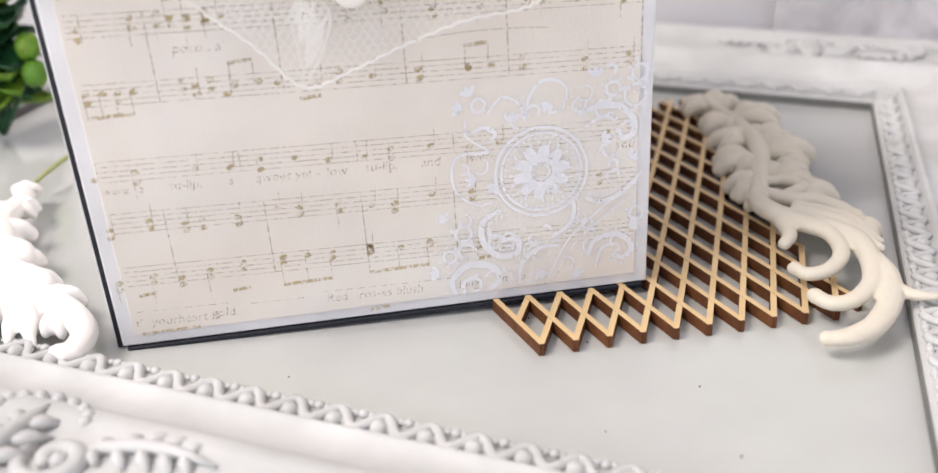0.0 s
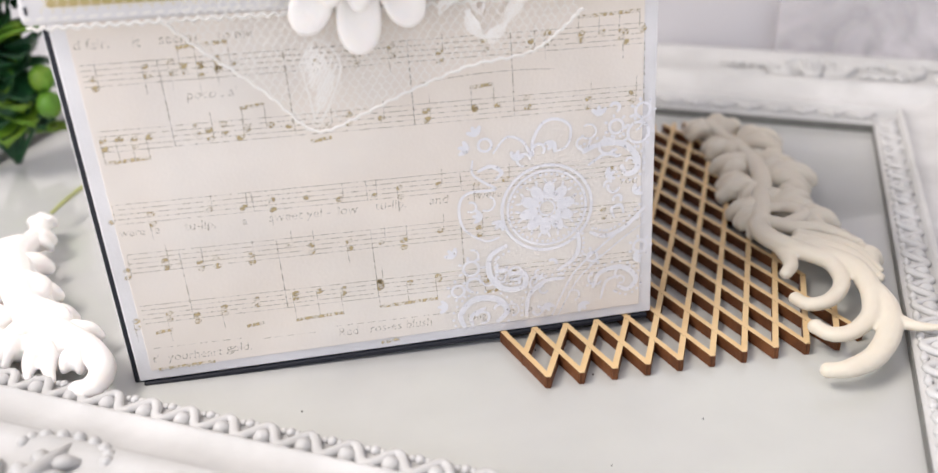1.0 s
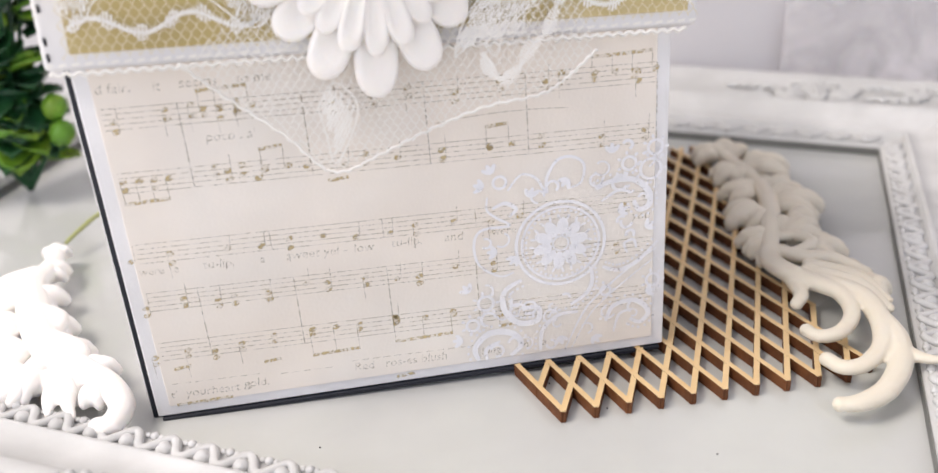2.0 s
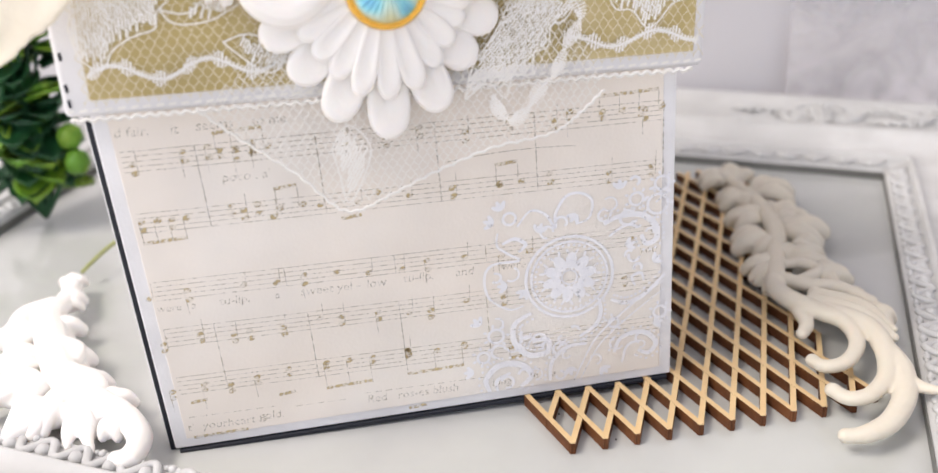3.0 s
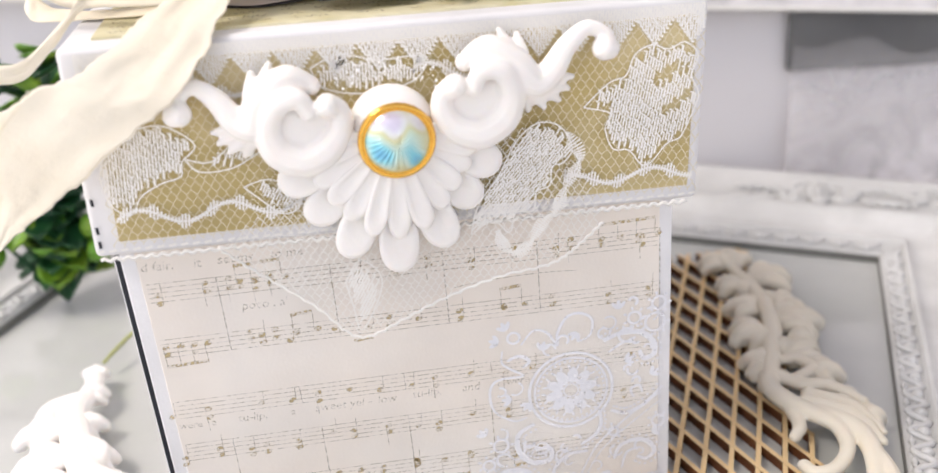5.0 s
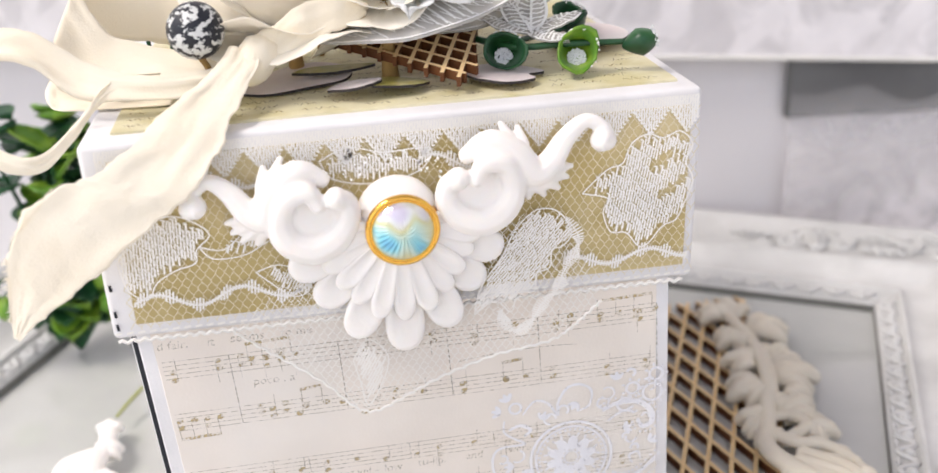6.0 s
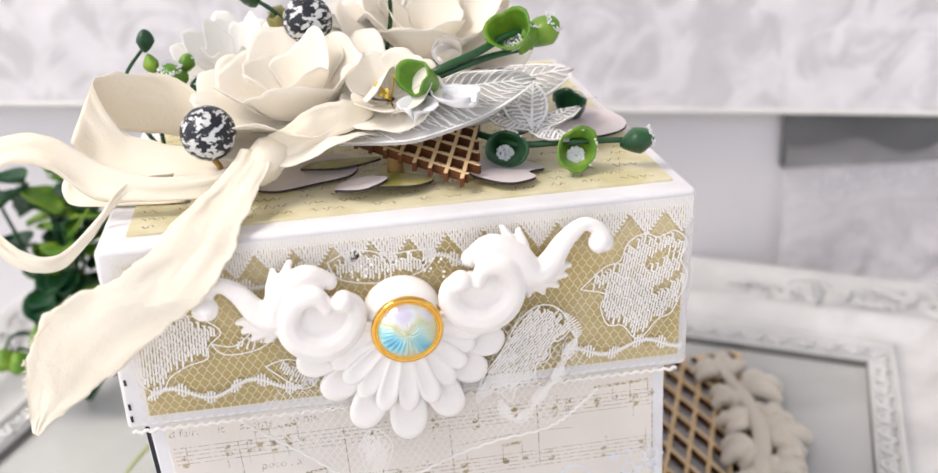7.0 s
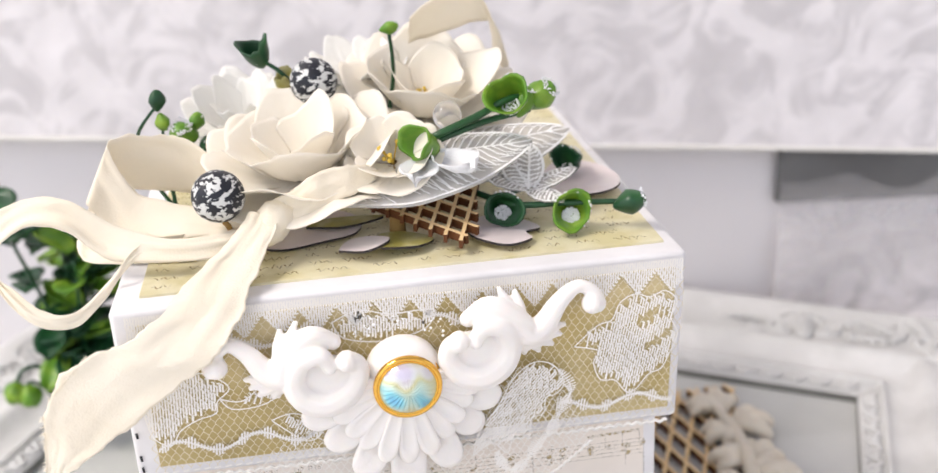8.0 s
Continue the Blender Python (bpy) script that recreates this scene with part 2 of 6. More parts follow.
box(bm, (-1.3, -1.7, 2.8), (1.7, 0.8, 2.88))
tagged(new("ceiling", mesh_of("ceiling", bm, M_WALL, False)), "white plain ceiling of the room", "ceiling", kind="structure")
Z0, Z1 = TABLE_Z - 0.75, 2.8
wall_slab("wall_north", (-1.3, 0.46, Z0), (1.7, 0.8, Z1), M_WALL, "pale plain wall behind the table")
wall_slab("wall_east", (1.6, -1.6, Z0), (1.7, 0.46, Z1), M_WALL, "pale plain side wall")
# the unseen west and south walls leave a broad window open, assumed for the light
for nm, a, b in (("wall_west", (-1.3, -1.6, Z0), (-1.2, 0.46, 0.0)), ("wall_west_top", (-1.3, -1.6, 2.65), (-1.2, 0.46, Z1)),
                 ("wall_south", (-1.3, -1.7, Z0), (1.7, -1.6, 0.0)), ("wall_south_top", (-1.3, -1.7, 2.65), (1.7, -1.6, Z1))):
    wall_slab(nm, a, b, M_WALL, "unseen pale plain wall with an assumed broad window opening")

# board, dark panels and curtain stand in one slightly turned line
def backdrop_y(x):
    return 0.190 - 0.13 * x


def upright_board(name, x0, x1, z0, z1, behind, thick, mat, label, category, group=""):
    bm = bmesh.new()
    box(bm, (x0, 0, z0), (x1, thick, z1), 0.0015, 1)
    for v in bm.verts:
        v.co.y += backdrop_y(v.co.x) + behind
    tagged(new(name, mesh_of(name, bm, mat, False)), label, category, group, "structure")


upright_board("dark_panel", 0.2040, 0.75, 0.040, 0.5, 0.0035, 0.003, M_DARK, "dark grey panel behind the lace curtain", "panel", "panels behind the curtain")
upright_board("dark_panel", -0.75, -0.070, 0.080, 0.5, 0.0035, 0.003, M_DARK, "dark grey panel behind the lace curtain", "panel", "panels behind the curtain")
upright_board("white_board", -0.9, 1.1, -0.012, 0.6, 0.0080, 0.010, M_WALL, "pale pinkish white board standing behind the framed tray", "board")


def lace_sheet_material(name, scale, low, high, floor, thin):
    """Woven white cloth with worked flowers and see-through ground; thin: it frays out upwards."""
    m = material(name, (0.84, 0.81, 0.82), 0.85)
    n, l = m.node_tree.nodes, m.node_tree.links
    tc = n.new("ShaderNodeTexCoord")
    a = n.new("ShaderNodeTexNoise")
    a.inputs["Scale"].default_value, a.inputs["Detail"].default_value, a.inputs["Distortion"].default_value = scale, 3, 1.6
    l.new(tc.outputs["Object"], a.inputs["Vector"])
    r = n.new("ShaderNodeMapRange")
    r.inputs[1].default_value, r.inputs[2].default_value, r.inputs[3].default_value, r.inputs[4].default_value = low, high, floor, 1.0
    l.new(a.outputs[0], r.inputs[0])
    l.new(r.outputs[0], n["Principled BSDF"].inputs["Alpha"])
    if thin:
        sp, mu, inv = n.new("ShaderNodeSeparateXYZ"), n.new("ShaderNodeMath"), n.new("ShaderNodeMapRange")
        l.new(tc.outputs["Generated"], sp.inputs[0])
        inv.inputs[1].default_value, inv.inputs[2].default_value, inv.inputs[3].default_value, inv.inputs[4].default_value = 0.15, 0.96, 1.0, 0.0
        l.new(sp.outputs[2], inv.inputs[0])
        mu.operation = "MULTIPLY"
        l.new(r.outputs[0], mu.inputs[0])
        l.new(inv.outputs[0], mu.inputs[1])
        l.new(mu.outputs[0], n["Principled BSDF"].inputs["Alpha"])
    return m


M_CURTAIN = lace_sheet_material("white_lace_curtain_cloth", 44, 0.40, 0.56, 0.79, False)
M_VALANCE = lace_sheet_material("white_gauze_cloth", 42, 0.34, 0.60, 0.55, True)


HEM_Z = 0.0770


def curtain():
    c = thing("lace_curtain", "white floral lace curtain with a straight hem", "curtain", (0, 0.205, 0.065), kind="structure")
    bm = bmesh.new()
    sheet(bm, lambda u, v: (-0.75 + 1.7 * u, backdrop_y(-0.75 + 1.7 * u) + 0.002 * math.sin(u * 47) * (0.3 + v), HEM_Z - 0.065 * (-0.75 + 1.7 * u) + 0.5 * v), 120, 8)
    part("curtain_cloth", bm, M_CURTAIN, c)
    bm = bmesh.new()
    sheet(bm, lambda u, v: (-0.75 + 1.7 * u, backdrop_y(-0.75 + 1.7 * u) - 0.0012 + 0.002 * math.sin(u * 47) * 0.3, HEM_Z - 0.001 - 0.065 * (-0.75 + 1.7 * u) + 0.0018 * v), 120, 1, 0.0004)
    part("hem", bm, M_LACE, c, "thick white hem")


curtain()


# ---- the framed tray ----
def uv(u, v):
    a = radians(-31)
    return (u * math.cos(a) - v * math.sin(a), u * math.sin(a) + v * math.cos(a))


CORNERS = [Vector(uv(-0.103, -0.0072)), Vector(uv(0.1395, -0.0080)), Vector(uv(0.1255, 0.1805)), Vector(uv(-0.124, 0.1805))]
PROFILE = [(0.0, -0.001), (0.0, 0.0022), (0.0006, 0.0026), (0.0066, 0.0030), (0.0068, 0.0044), (0.0075, 0.0050), (0.0083, 0.0048), (0.0088, 0.0038),
           (0.0120, 0.0036), (0.0165, 0.0046), (0.0185, 0.0072), (0.0205, 0.0084), (0.0230, 0.0082), (0.0250, 0.0072), (0.0330, 0.0070),
           (0.0440, 0.0074), (0.0470, 0.0086), (0.0510, 0.0084), (0.0540, 0.0066), (0.0555, 0.0020), (0.0560, -0.0190)]


def corner_out(i, d):
    """The mitred corner i of the outline that lies d outside the inner edge."""
    p, q, r = CORNERS[i - 1], CORNERS[i], CORNERS[(i + 1) % 4]
    a, b = (q - p).normalized(), (r - q).normalized()
    na, nb = Vector((a.y, -a.x)), Vector((b.y, -b.x))
    k = (na + nb) / (1 + na.dot(nb))
    return q + k * d


def side_frame(i):
    p, q = CORNERS[i], CORNERS[(i + 1) % 4]
    d = (q - p).normalized()
    return p, d, Vector((d.y, -d.x)), (q - p).length


tray = thing("framed_tray", "white painted ornate picture frame laid flat as a tray", "tray", (*uv(0, 0.09), TABLE_Z))
bm = bmesh.new()
cs = [(*corner_out(i, 0.004), 0) for i in range(4)]
slab(bm, [(c[0], c[1]) for c in cs], -0.012, -0.0006)
part("tray_bed", bm, M_TRAY_BED, tray, "pale glossy glass bed", False)
# strips along the inner lip, with its shade and reflection put into the colour
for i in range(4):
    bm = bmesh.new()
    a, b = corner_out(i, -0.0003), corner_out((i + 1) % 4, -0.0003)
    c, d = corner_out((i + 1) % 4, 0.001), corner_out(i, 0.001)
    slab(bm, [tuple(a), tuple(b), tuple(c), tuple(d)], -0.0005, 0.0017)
    part("frame_rebate", bm, M_LIP_SHADE, tray, "dark grey strip painting the shade along the inner lip", False)
for i in range(4):
    bm = bmesh.new()
    rows = []
    for d, z in PROFILE:
        a, b = corner_out(i, d), corner_out((i + 1) % 4, d)
        rows.append([bm.verts.new((*a.lerp(b, k / 24), z + 0.00012 * noise.noise((k * 1.7 + i * 9, d * 400, 0)))) for k in range(25)])
    for r0, r1 in zip(rows, rows[1:]):
        for k in range(24):
            bm.faces.new((r0[k + 1], r0[k], r1[k], r1[k + 1]))
    bmesh.ops.recalc_face_normals(bm, faces=bm.faces)
    part("frame_rail", bm, M_TRAY, tray)
    # the wave and beads along the inner lip
    p, dr, out, length = side_frame(i)
    n = int(length / 0.0078)
    bm = bmesh.new()
    pts = []
    for k in range(n * 10 + 1):
        s = k / 10 * length / n
        ph = 2 * math.pi * k / 10
        c = p + dr * s + out * (0.0034 + 0.0021 * math.cos(ph))
        pts.append((c.x, c.y, 0.0033))
    tube(bm, pts, 0.00095, 6, 0.8)
    part("wave_moulding", bm, M_TRAY, tray)
    bm = bmesh.new()
    for k in range(n):
        for off, r in ((0.5, 0.0016), (0.0, 0.0009), (0.17, 0.0006), (0.83, 0.0006)):
            w = 0.0042 if off == 0.5 else 0.0014
            c = p + dr * ((k + off) * length / n) + out * w
            ball(bm, (c.x, c.y, 0.0030), (r, r, r * 0.9), 8, 5)
    part("bead_moulding", bm, M_TRAY, tray, kind="stuff")


def spiral(bm, c, r0, r1, turns, start, thick, m, squash=0.9, lift=0.0):
    """A scroll in the plane z = 0, winding in from r0 to r1, thick at its middle, put in place by m."""
    pts, rad = [], []
    k = max(10, int(14 * abs(turns)))
    for i in range(k + 1):
        t = i / k
        a = start + 2 * math.pi * turns * t
        r = r0 + (r1 - r0) * t ** 0.8
        v = m @ Vector((c[0] + r * math.cos(a), c[1] + r * math.sin(a), lift + 0.25 * thick * math.sin(t * 3)))
        pts.append(v)
        rad.append(thick * (0.45 + 0.55 * math.sin(math.pi * min(1, 0.12 + t * 0.75))))
    nn = m.to_3x3() @ Vector((0, 0, 1))
    tube(bm, pts, rad, 7, squash, nn)
    e = Vector((c[0], c[1], lift)) + Vector((r1 * 0.4, 0, 0))
    ball(bm, m @ e, thick * 0.95, 8, 6)


def leaf_relief(bm, base, tip, width, thick, m, lobes=4, curl=0.0):
    """An acanthus leaf: a bowed midrib with ribbed lobes along both sides."""
    b, t = Vector((*base, 0)), Vector((*tip, 0))
    d = t - b
    s = Vector((-d.y, d.x, 0)).normalized()
    nn = m.to_3x3() @ Vector((0, 0, 1))
    pts = [m @ (b + d * q + s * curl * math.sin(q * math.pi) + Vector((0, 0, thick * (0.6 + 0.7 * math.sin(q * math.pi))))) for q in (0, .2, .4, .6, .8, 1)]
    tube(bm, pts, [thick * 0.6, thick, thick, thick * 0.9, thick * 0.7, thick * 0.25], 7, 0.9, nn)
    for k in range(lobes):
        q = (k + 0.3) / lobes * 0.85
        w = width * math.sin(math.pi * (0.2 + 0.75 * q)) 
        for sd in (-1, 1):
            o = b + d * q + s * curl * math.sin(q * math.pi)
            e = o + s * sd * w + d.normalized() * w * 0.75
            mid = (o + e) / 2 + s * sd * w * 0.12
            tube(bm, [m @ (o + Vector((0, 0, thick * 0.5))), m @ (mid + Vector((0, 0, thick * 1.0))), m @ (e + Vector((0, 0, thick * 0.35)))],
                 [thick * 0.7, thick * 0.85, thick * 0.3], 6, 0.8, nn)


def rim_ornament(name, u, v, angle, size, label):
    """A cluster of cast leaves and scrolls on the frame's broad rail."""
    m = Matrix.Translation((*uv(u, v), 0.0072)) @ Matrix.Rotation(radians(angle - 31), 4, "Z") @ Matrix.Diagonal((1, 1, 0.7, 1))
    bm = bmesh.new()
    s = size
    for sx in (-1, 1):
        spiral(bm, (sx * 0.010 * s, 0.001 * s), 0.0065 * s, 0.0015 * s, sx * 1.25, math.pi / 2 + sx * 1.2, 0.0017 * s, m)
        spiral(bm, (sx * 0.022 * s, -0.002 * s), 0.0050 * s, 0.0012 * s, -sx * 1.2, math.pi / 2 - sx, 0.0014 * s, m)
        leaf_relief(bm, (sx * 0.013 * s, 0.004 * s), (sx * 0.034 * s, 0.007 * s), 0.0045 * s, 0.0013 * s, m, 5, sx * 0.002)
        leaf_relief(bm, (sx * 0.016 * s, -0.005 * s), (sx * 0.040 * s, -0.004 * s), 0.004 * s, 0.0012 * s, m, 5, -sx * 0.002)
    leaf_relief(bm, (0, -0.009 * s), (0, 0.012 * s), 0.0055 * s, 0.0018 * s, m, 4)
    for k in range(9):
        a = math.pi * k / 8
        ball(bm, m @ Vector((0.0085 * s * math.cos(a), 0.010 * s + 0.004 * s * math.sin(a), 0.0008)), 0.0012 * s, 8, 6)
    return part(name, bm, M_TRAY, tray, label)


rim_ornament("rim_ornament", 0.010, -0.040, 0, 0.95, "cast leaf and scroll relief")
rim_ornament("rim_ornament", 0.105, 0.212, 8, 0.85, "cast leaf and scroll relief")
rim_ornament("rim_ornament", 0.152, 0.206, -45, 0.9, "cast leaf and scroll relief")
rim_ornament("rim_ornament", 0.168, 0.155, -85, 0.85, "cast leaf and scroll relief")
rim_ornament("rim_ornament", -0.151, 0.115, 90, 0.8, "cast leaf and scroll relief")


# ---- laser-cut lattices ----
def lattice_piece(name, label, origin, a, b, na, nb, bar, thick, keep, m=None):
    """Crossing bars: strands along a (spaced by a + b's partner) and along b, cut where keep(x, y) is false."""
    th = thing(name, label, "lattice", (m or Matrix()) @ Vector((*origin, 0)))
    o, a, b = Vector(origin), Vector(a), Vector(b)
    runs = [(o + b * j, a, na) for j in range(nb + 1)], [(o + a * i, b, nb) for i in range(na + 1)]
    for fam, lift in zip(runs, (0.0, 0.00004)):
        for p, d, n in fam:
            bm = bmesh.new()
            s = Vector((-d.y, d.x)).normalized() * bar / 2
            steps = [k / 4 for k in range(4 * n + 1)]
            ok = [keep(*(p + d * t)) for t in steps]
            k = 0
            while k < len(steps):
                if ok[k]:
                    e = k
                    while e + 1 < len(steps) and ok[e + 1]:
                        e += 1
                    if e > k:
                        q0, q1 = p + d * steps[k] - d.normalized() * bar * 0.35, p + d * steps[e] + d.normalized() * bar * 0.35
                        slab(bm, [tuple(q0 - s), tuple(q1 - s), tuple(q1 + s), tuple(q0 + s)], lift, thick + lift, m, 1)
                    k = e + 1
                else:
                    k += 1
            if len(bm.verts):
                part("lattice_bar", bm, [M_PLY_TOP, M_PLY_EDGE], th, smooth=False)
            else:
                bm.free()
    return th


LA, LT = Vector((0.00404, 0.00862)), Vector((0.00630, 0.0))
LB = LT - LA


def in_tray_lattice(x, y):
    right = 0.1365 - 0.0 * y if y < 0.01 else 0.1365 + 0.28 * (y - 0.01)
    return -0.0195 < y < 0.108 and 0.0733 - 0.262 * (y + 0.0183) < x < right and not (y > 0.0 and x < 0.09)


lattice_piece("wooden_lattice", "laser-cut plywood diamond lattice with burnt brown edges", Vector((0.0736, -0.0183)) - LB * 16, LA, LB, 24, 30, 0.00115, 0.0024,
              in_tray_lattice, Matrix.Translation((0.0006, -0.0003, -0.0005)))

# ---- the box ----
W, D = 0.100, 0.100


def text_mesh(bm, words, x, z, size, y=-0.0006, angle=0.0, shear=0.0):
    """Flat letters on the front of the box, from the built-in font."""
    cu = bpy.data.curves.new("letters", "FONT")
    cu.body, cu.size, cu.shear, cu.resolution_u = words, size, shear, 2
    ob = bpy.data.objects.new("letters", cu)
    scene.collection.objects.link(ob)
    bpy.context.view_layer.update()
    me = bpy.data.meshes.new_from_object(ob)
    m = Matrix.Translation((x, y, z)) @ Matrix.Rotation(radians(90), 4, "X") @ Matrix.Rotation(radians(angle), 4, "Z")
    me.transform(m)
    bm.from_mesh(me)
    bpy.data.objects.remove(ob)
    bpy.data.curves.remove(cu)
    bpy.data.meshes.remove(me)


def disc(bm, x, z, rx, rz, turn=0.0, y=-0.0006, n=10):
    c, s = math.cos(turn), math.sin(turn)
    bm.faces.new([bm.verts.new((x + c * rx * math.cos(a) - s * rz * math.sin(a), y, z + s * rx * math.cos(a) + c * rz * math.sin(a)))
                  for a in (2 * math.pi * k / n for k in range(n))])


gift_box = thing("gift_box", "tall square card box papered with faded sheet music", "box")
bm = bmesh.new()
box(bm, (0, 0, 0.0004), (W, D, 0.097), 0.0005, 2)
part("box_body", bm, M_WHITE_CARD, gift_box, "white card walls", False)
bm = bmesh.new()
box(bm, (-0.0021, 0.0022, 0.0002), (-0.0001, D - 0.001, 0.096), 0.0004)
part("side_flap", bm, M_WHITE_CARD, gift_box, "white card side flap", False)
bm = bmesh.new()
box(bm, (-0.0015, 0.0004, 0.0), (0.0003, 0.0026, 0.096), 0.0002, 1)
# dark strip that draws the shadow gap under the front edge
box(bm, (0.0003, -0.0010, -0.0004), (W - 0.0008, 0.004, 0.0006), 0.0002, 1)
part("dark_card_core", bm, M_BLACK_CARD, gift_box, "dark blue card at the fold, and a painted shadow gap below", False)
bm = bmesh.new()
box(bm, (-0.0004, -0.0006, 0.0008), (W, 0.0004, 0.0965), 0.0003, 2)
part("front_mat", bm, M_WHITE_CARD, gift_box, "white card mat", False)
bm = bmesh.new()
box(bm, (W - 0.0002, 0.001, 0.001), (W + 0.0006, D, 0.096), 0.0003, 1)
part("side_panel", bm, M_WHITE_CARD, gift_box, "white card side", False)
PX0, PX1, PZ0, PZ1 = 0.0022, 0.0974, 0.0030, 0.095
bm = bmesh.new()
box(bm, (PX0, -0.0010, PZ0), (PX1, -0.0005, PZ1), 0.0001, 1)
paper = part("paper_panel", bm, M_MUSIC_PAPER, gift_box, "cream scrapbook paper", False)

YP = -0.00108
rng = random.Random(7)
lines, note_bm, words = bmesh.new(), bmesh.new(), bmesh.new()


def zline(z, x):
    return z + 0.0006 - 0.020 * x


def staff(z_top, gap, x0, x1):
    """Five broken printed lines, sloping a little, with bars and groups of notes."""
    for k in range(5):
        x = x0
        while x < x1:
            e = min(x1, x + rng.uniform(0.004, 0.016))
            thread(lines, [(x, YP, zline(z_top - k * gap, x)), (e, YP, zline(z_top - k * gap, e))], 0.00013)
            x = e + rng.choice((0, 0, 0.0004, 0.0009))


def stem(x, z0, z1, w=0.00014):
    thread(lines, [(x, YP - 0.00002, zline(z0, x)), (x + 0.0001, YP - 0.00002, zline(z1, x))], w)


def note(x, z, up=0, r=0.00078):
    disc(note_bm, x, zline(z, x), r, r * 0.72, 0.35, YP - 0.00003)
    if up:
        stem(x + (r * 0.9 if up > 0 else -r * 0.9), z, z + up)


def beam(x0, x1, z):
    thread(note_bm, [(x0, YP - 0.00003, zline(z, x0)), (x1, YP - 0.00003, zline(z + 0.0004, x1))], 0.00065)


STAVES = [0.0610, 0.0496, 0.0362, 0.0266, 0.0162]
G = 0.00092
for z in STAVES + [0.0740, 0.0860]:
    staff(z, G, 0.0030, PX1 - 0.0004)


def chord(x, z, steps, flag=0.0, r=0.00070):
    """Note heads one above the other, on one stem; x in millimetres, steps counted down from the top line."""
    for k in steps:
        note(x / 1000 + rng.uniform(-0.0001, 0.0001), z - G * k, 0, r * rng.uniform(0.9, 1.1))
    if flag:
        far = z - G * (steps[0] if flag > 0 else steps[-1])
        side = 0.0006 if flag > 0 else -0.0006
        stem(x / 1000 + side, z - G * (steps[-1] if flag > 0 else steps[0]), far + flag)


def beamed(x0, x1, n, z, low, heads):
    """A run of n stems joined by one thick beam below or above the staff."""
    for q in range(n):
        x = x0 + (x1 - x0) * q / (n - 1)
        chord(x, z, heads if q % 2 == 0 else heads[:1])
        stem(x / 1000 - 0.0006, z - G * heads[0], z - G * low)
    beam(x0 / 1000 - 0.0007, x1 / 1000 - 0.0005, z - G * low)


A, B, C, DD, E = STAVES
for x, k, f in ((1.9, 3.4, 3), (8.6, 2.5, -3), (18.4, 2.8, 3), (24.4, 3, 3), (29.4, 2, -3), (35.3, 2.2, 0), (41.2, 3.2, 3), (47.2, 3.2, 3), (52.1, 2, -3), (59.1, 2.2, 3), (66.0, 3, -3), (71.5, 2.5, 3), (91.5, 2.6, 0), (96.0, 1.0, 0)):
    chord(x, C, (k, k + 2.0) if f < 0 else (k,), f / 1000)
for x, k, f in ((2.3, 3.2, 3), (9.1, 2, 3), (15.0, 3, 3), (18.0, 2.7, 0), (24.0, 2.8, 3), (31.0, 1.8, 3.4), (34.9, 2, 3), (41.9, 2, -3), (47.8, 3, 3.4), (51.8, 3, 3), (58.8, 1.8, 3.4), (66.0, 2, 3), (90.0, 1, 0)):
    chord(x, DD, (k, k + 1.6) if f != 3.4 else (k,), f / 1000)
for x, k, f in ((1.8, 3.2, -3), (7.8, 2.2, -4.4), (12.6, 3.2, 0), (17.6, 2.2, -3), (23.6, 1.2, 0), (46.5, 0.4, 3)):
    chord(x, E, (k, k + 1.5), f / 1000)
beamed(30.8, 39.6, 3, E, 7.0, (1.0, 2.2))
beamed(46.6, 57.6, 3, E, 6.2, (1.4, 0.6))
beamed(67.0, 72.0, 2, E, 5.6, (1.6, 3.0))
for x0, x1, z in ((4.6, 7.8, 10.4), (21.0, 24.2, 9.6), (3.6, 14.0, 2.6), (45.4, 49.0, 2.6), (37.6, 41.2, 44.6)):
    beam(x0 / 1000, x1 / 1000, z / 1000)
beamed(3.8, 11.2, 4, B, 6.2, (1.8, 3.4))
for x, k in ((19.0, 0.2), (21.0, 1.4), (23.6, 0.6), (26.0, 3.4), (34.4, 2.0), (41.0, 2.4), (44.6, 0.8), (50.0, 2.0), (58.0, 1.4), (76.0, 0.6), (87.0, 1.8), (95.4, 1.2)):
    chord(x, B, (k, k + 1.8) if k < 2 else (k,), 0.003 if k > 1 else 0)
for x0, x1, up in ((27.4, 31.2, -2.2), (66.6, 70.6, -2.4)):
    beamed(x0, x1, 2, B, up, (1.6, 2.0))
for x, k in ((4.6, 2.6), (13.0, 1.0), (17.2, 0.6), (21.6, 1.8), (24.6, 0.4), (40.0, 2.6), (47.0, 2.0), (53.0, 0.8), (61.0, 2.6), (69.0, 1.0), (77.0, 2.0), (80.0, 0.6), (94.0, 1.6)):
    chord(x, A, (k, k + 1.8), -0.003 if k < 2 else 0.003)
beamed(19.0, 27.0, 4, A, -2.0, (1.4, 2.6))
beamed(86.0, 97.0, 4, A, -2.0, (1.2, 2.6))
thread(lines, [(x / 1000, YP, 0.0535 - 0.0000045 * (x - 70) ** 2) for x in range(57, 83, 2)], 0.00014)
for x, a, b in ((15.0, A, B), (35.1, A, B), (55.7, A, B), (73.5, A, B), (97.4, A, B), (11.8, DD, E), (28.9, DD, E), (45.9, DD, E), (62.6, DD, E), (46.0, C, C), (63.1, C, C), (26.0, C, C)):
    stem(x / 1000, a, b - 4 * G, 0.00020)
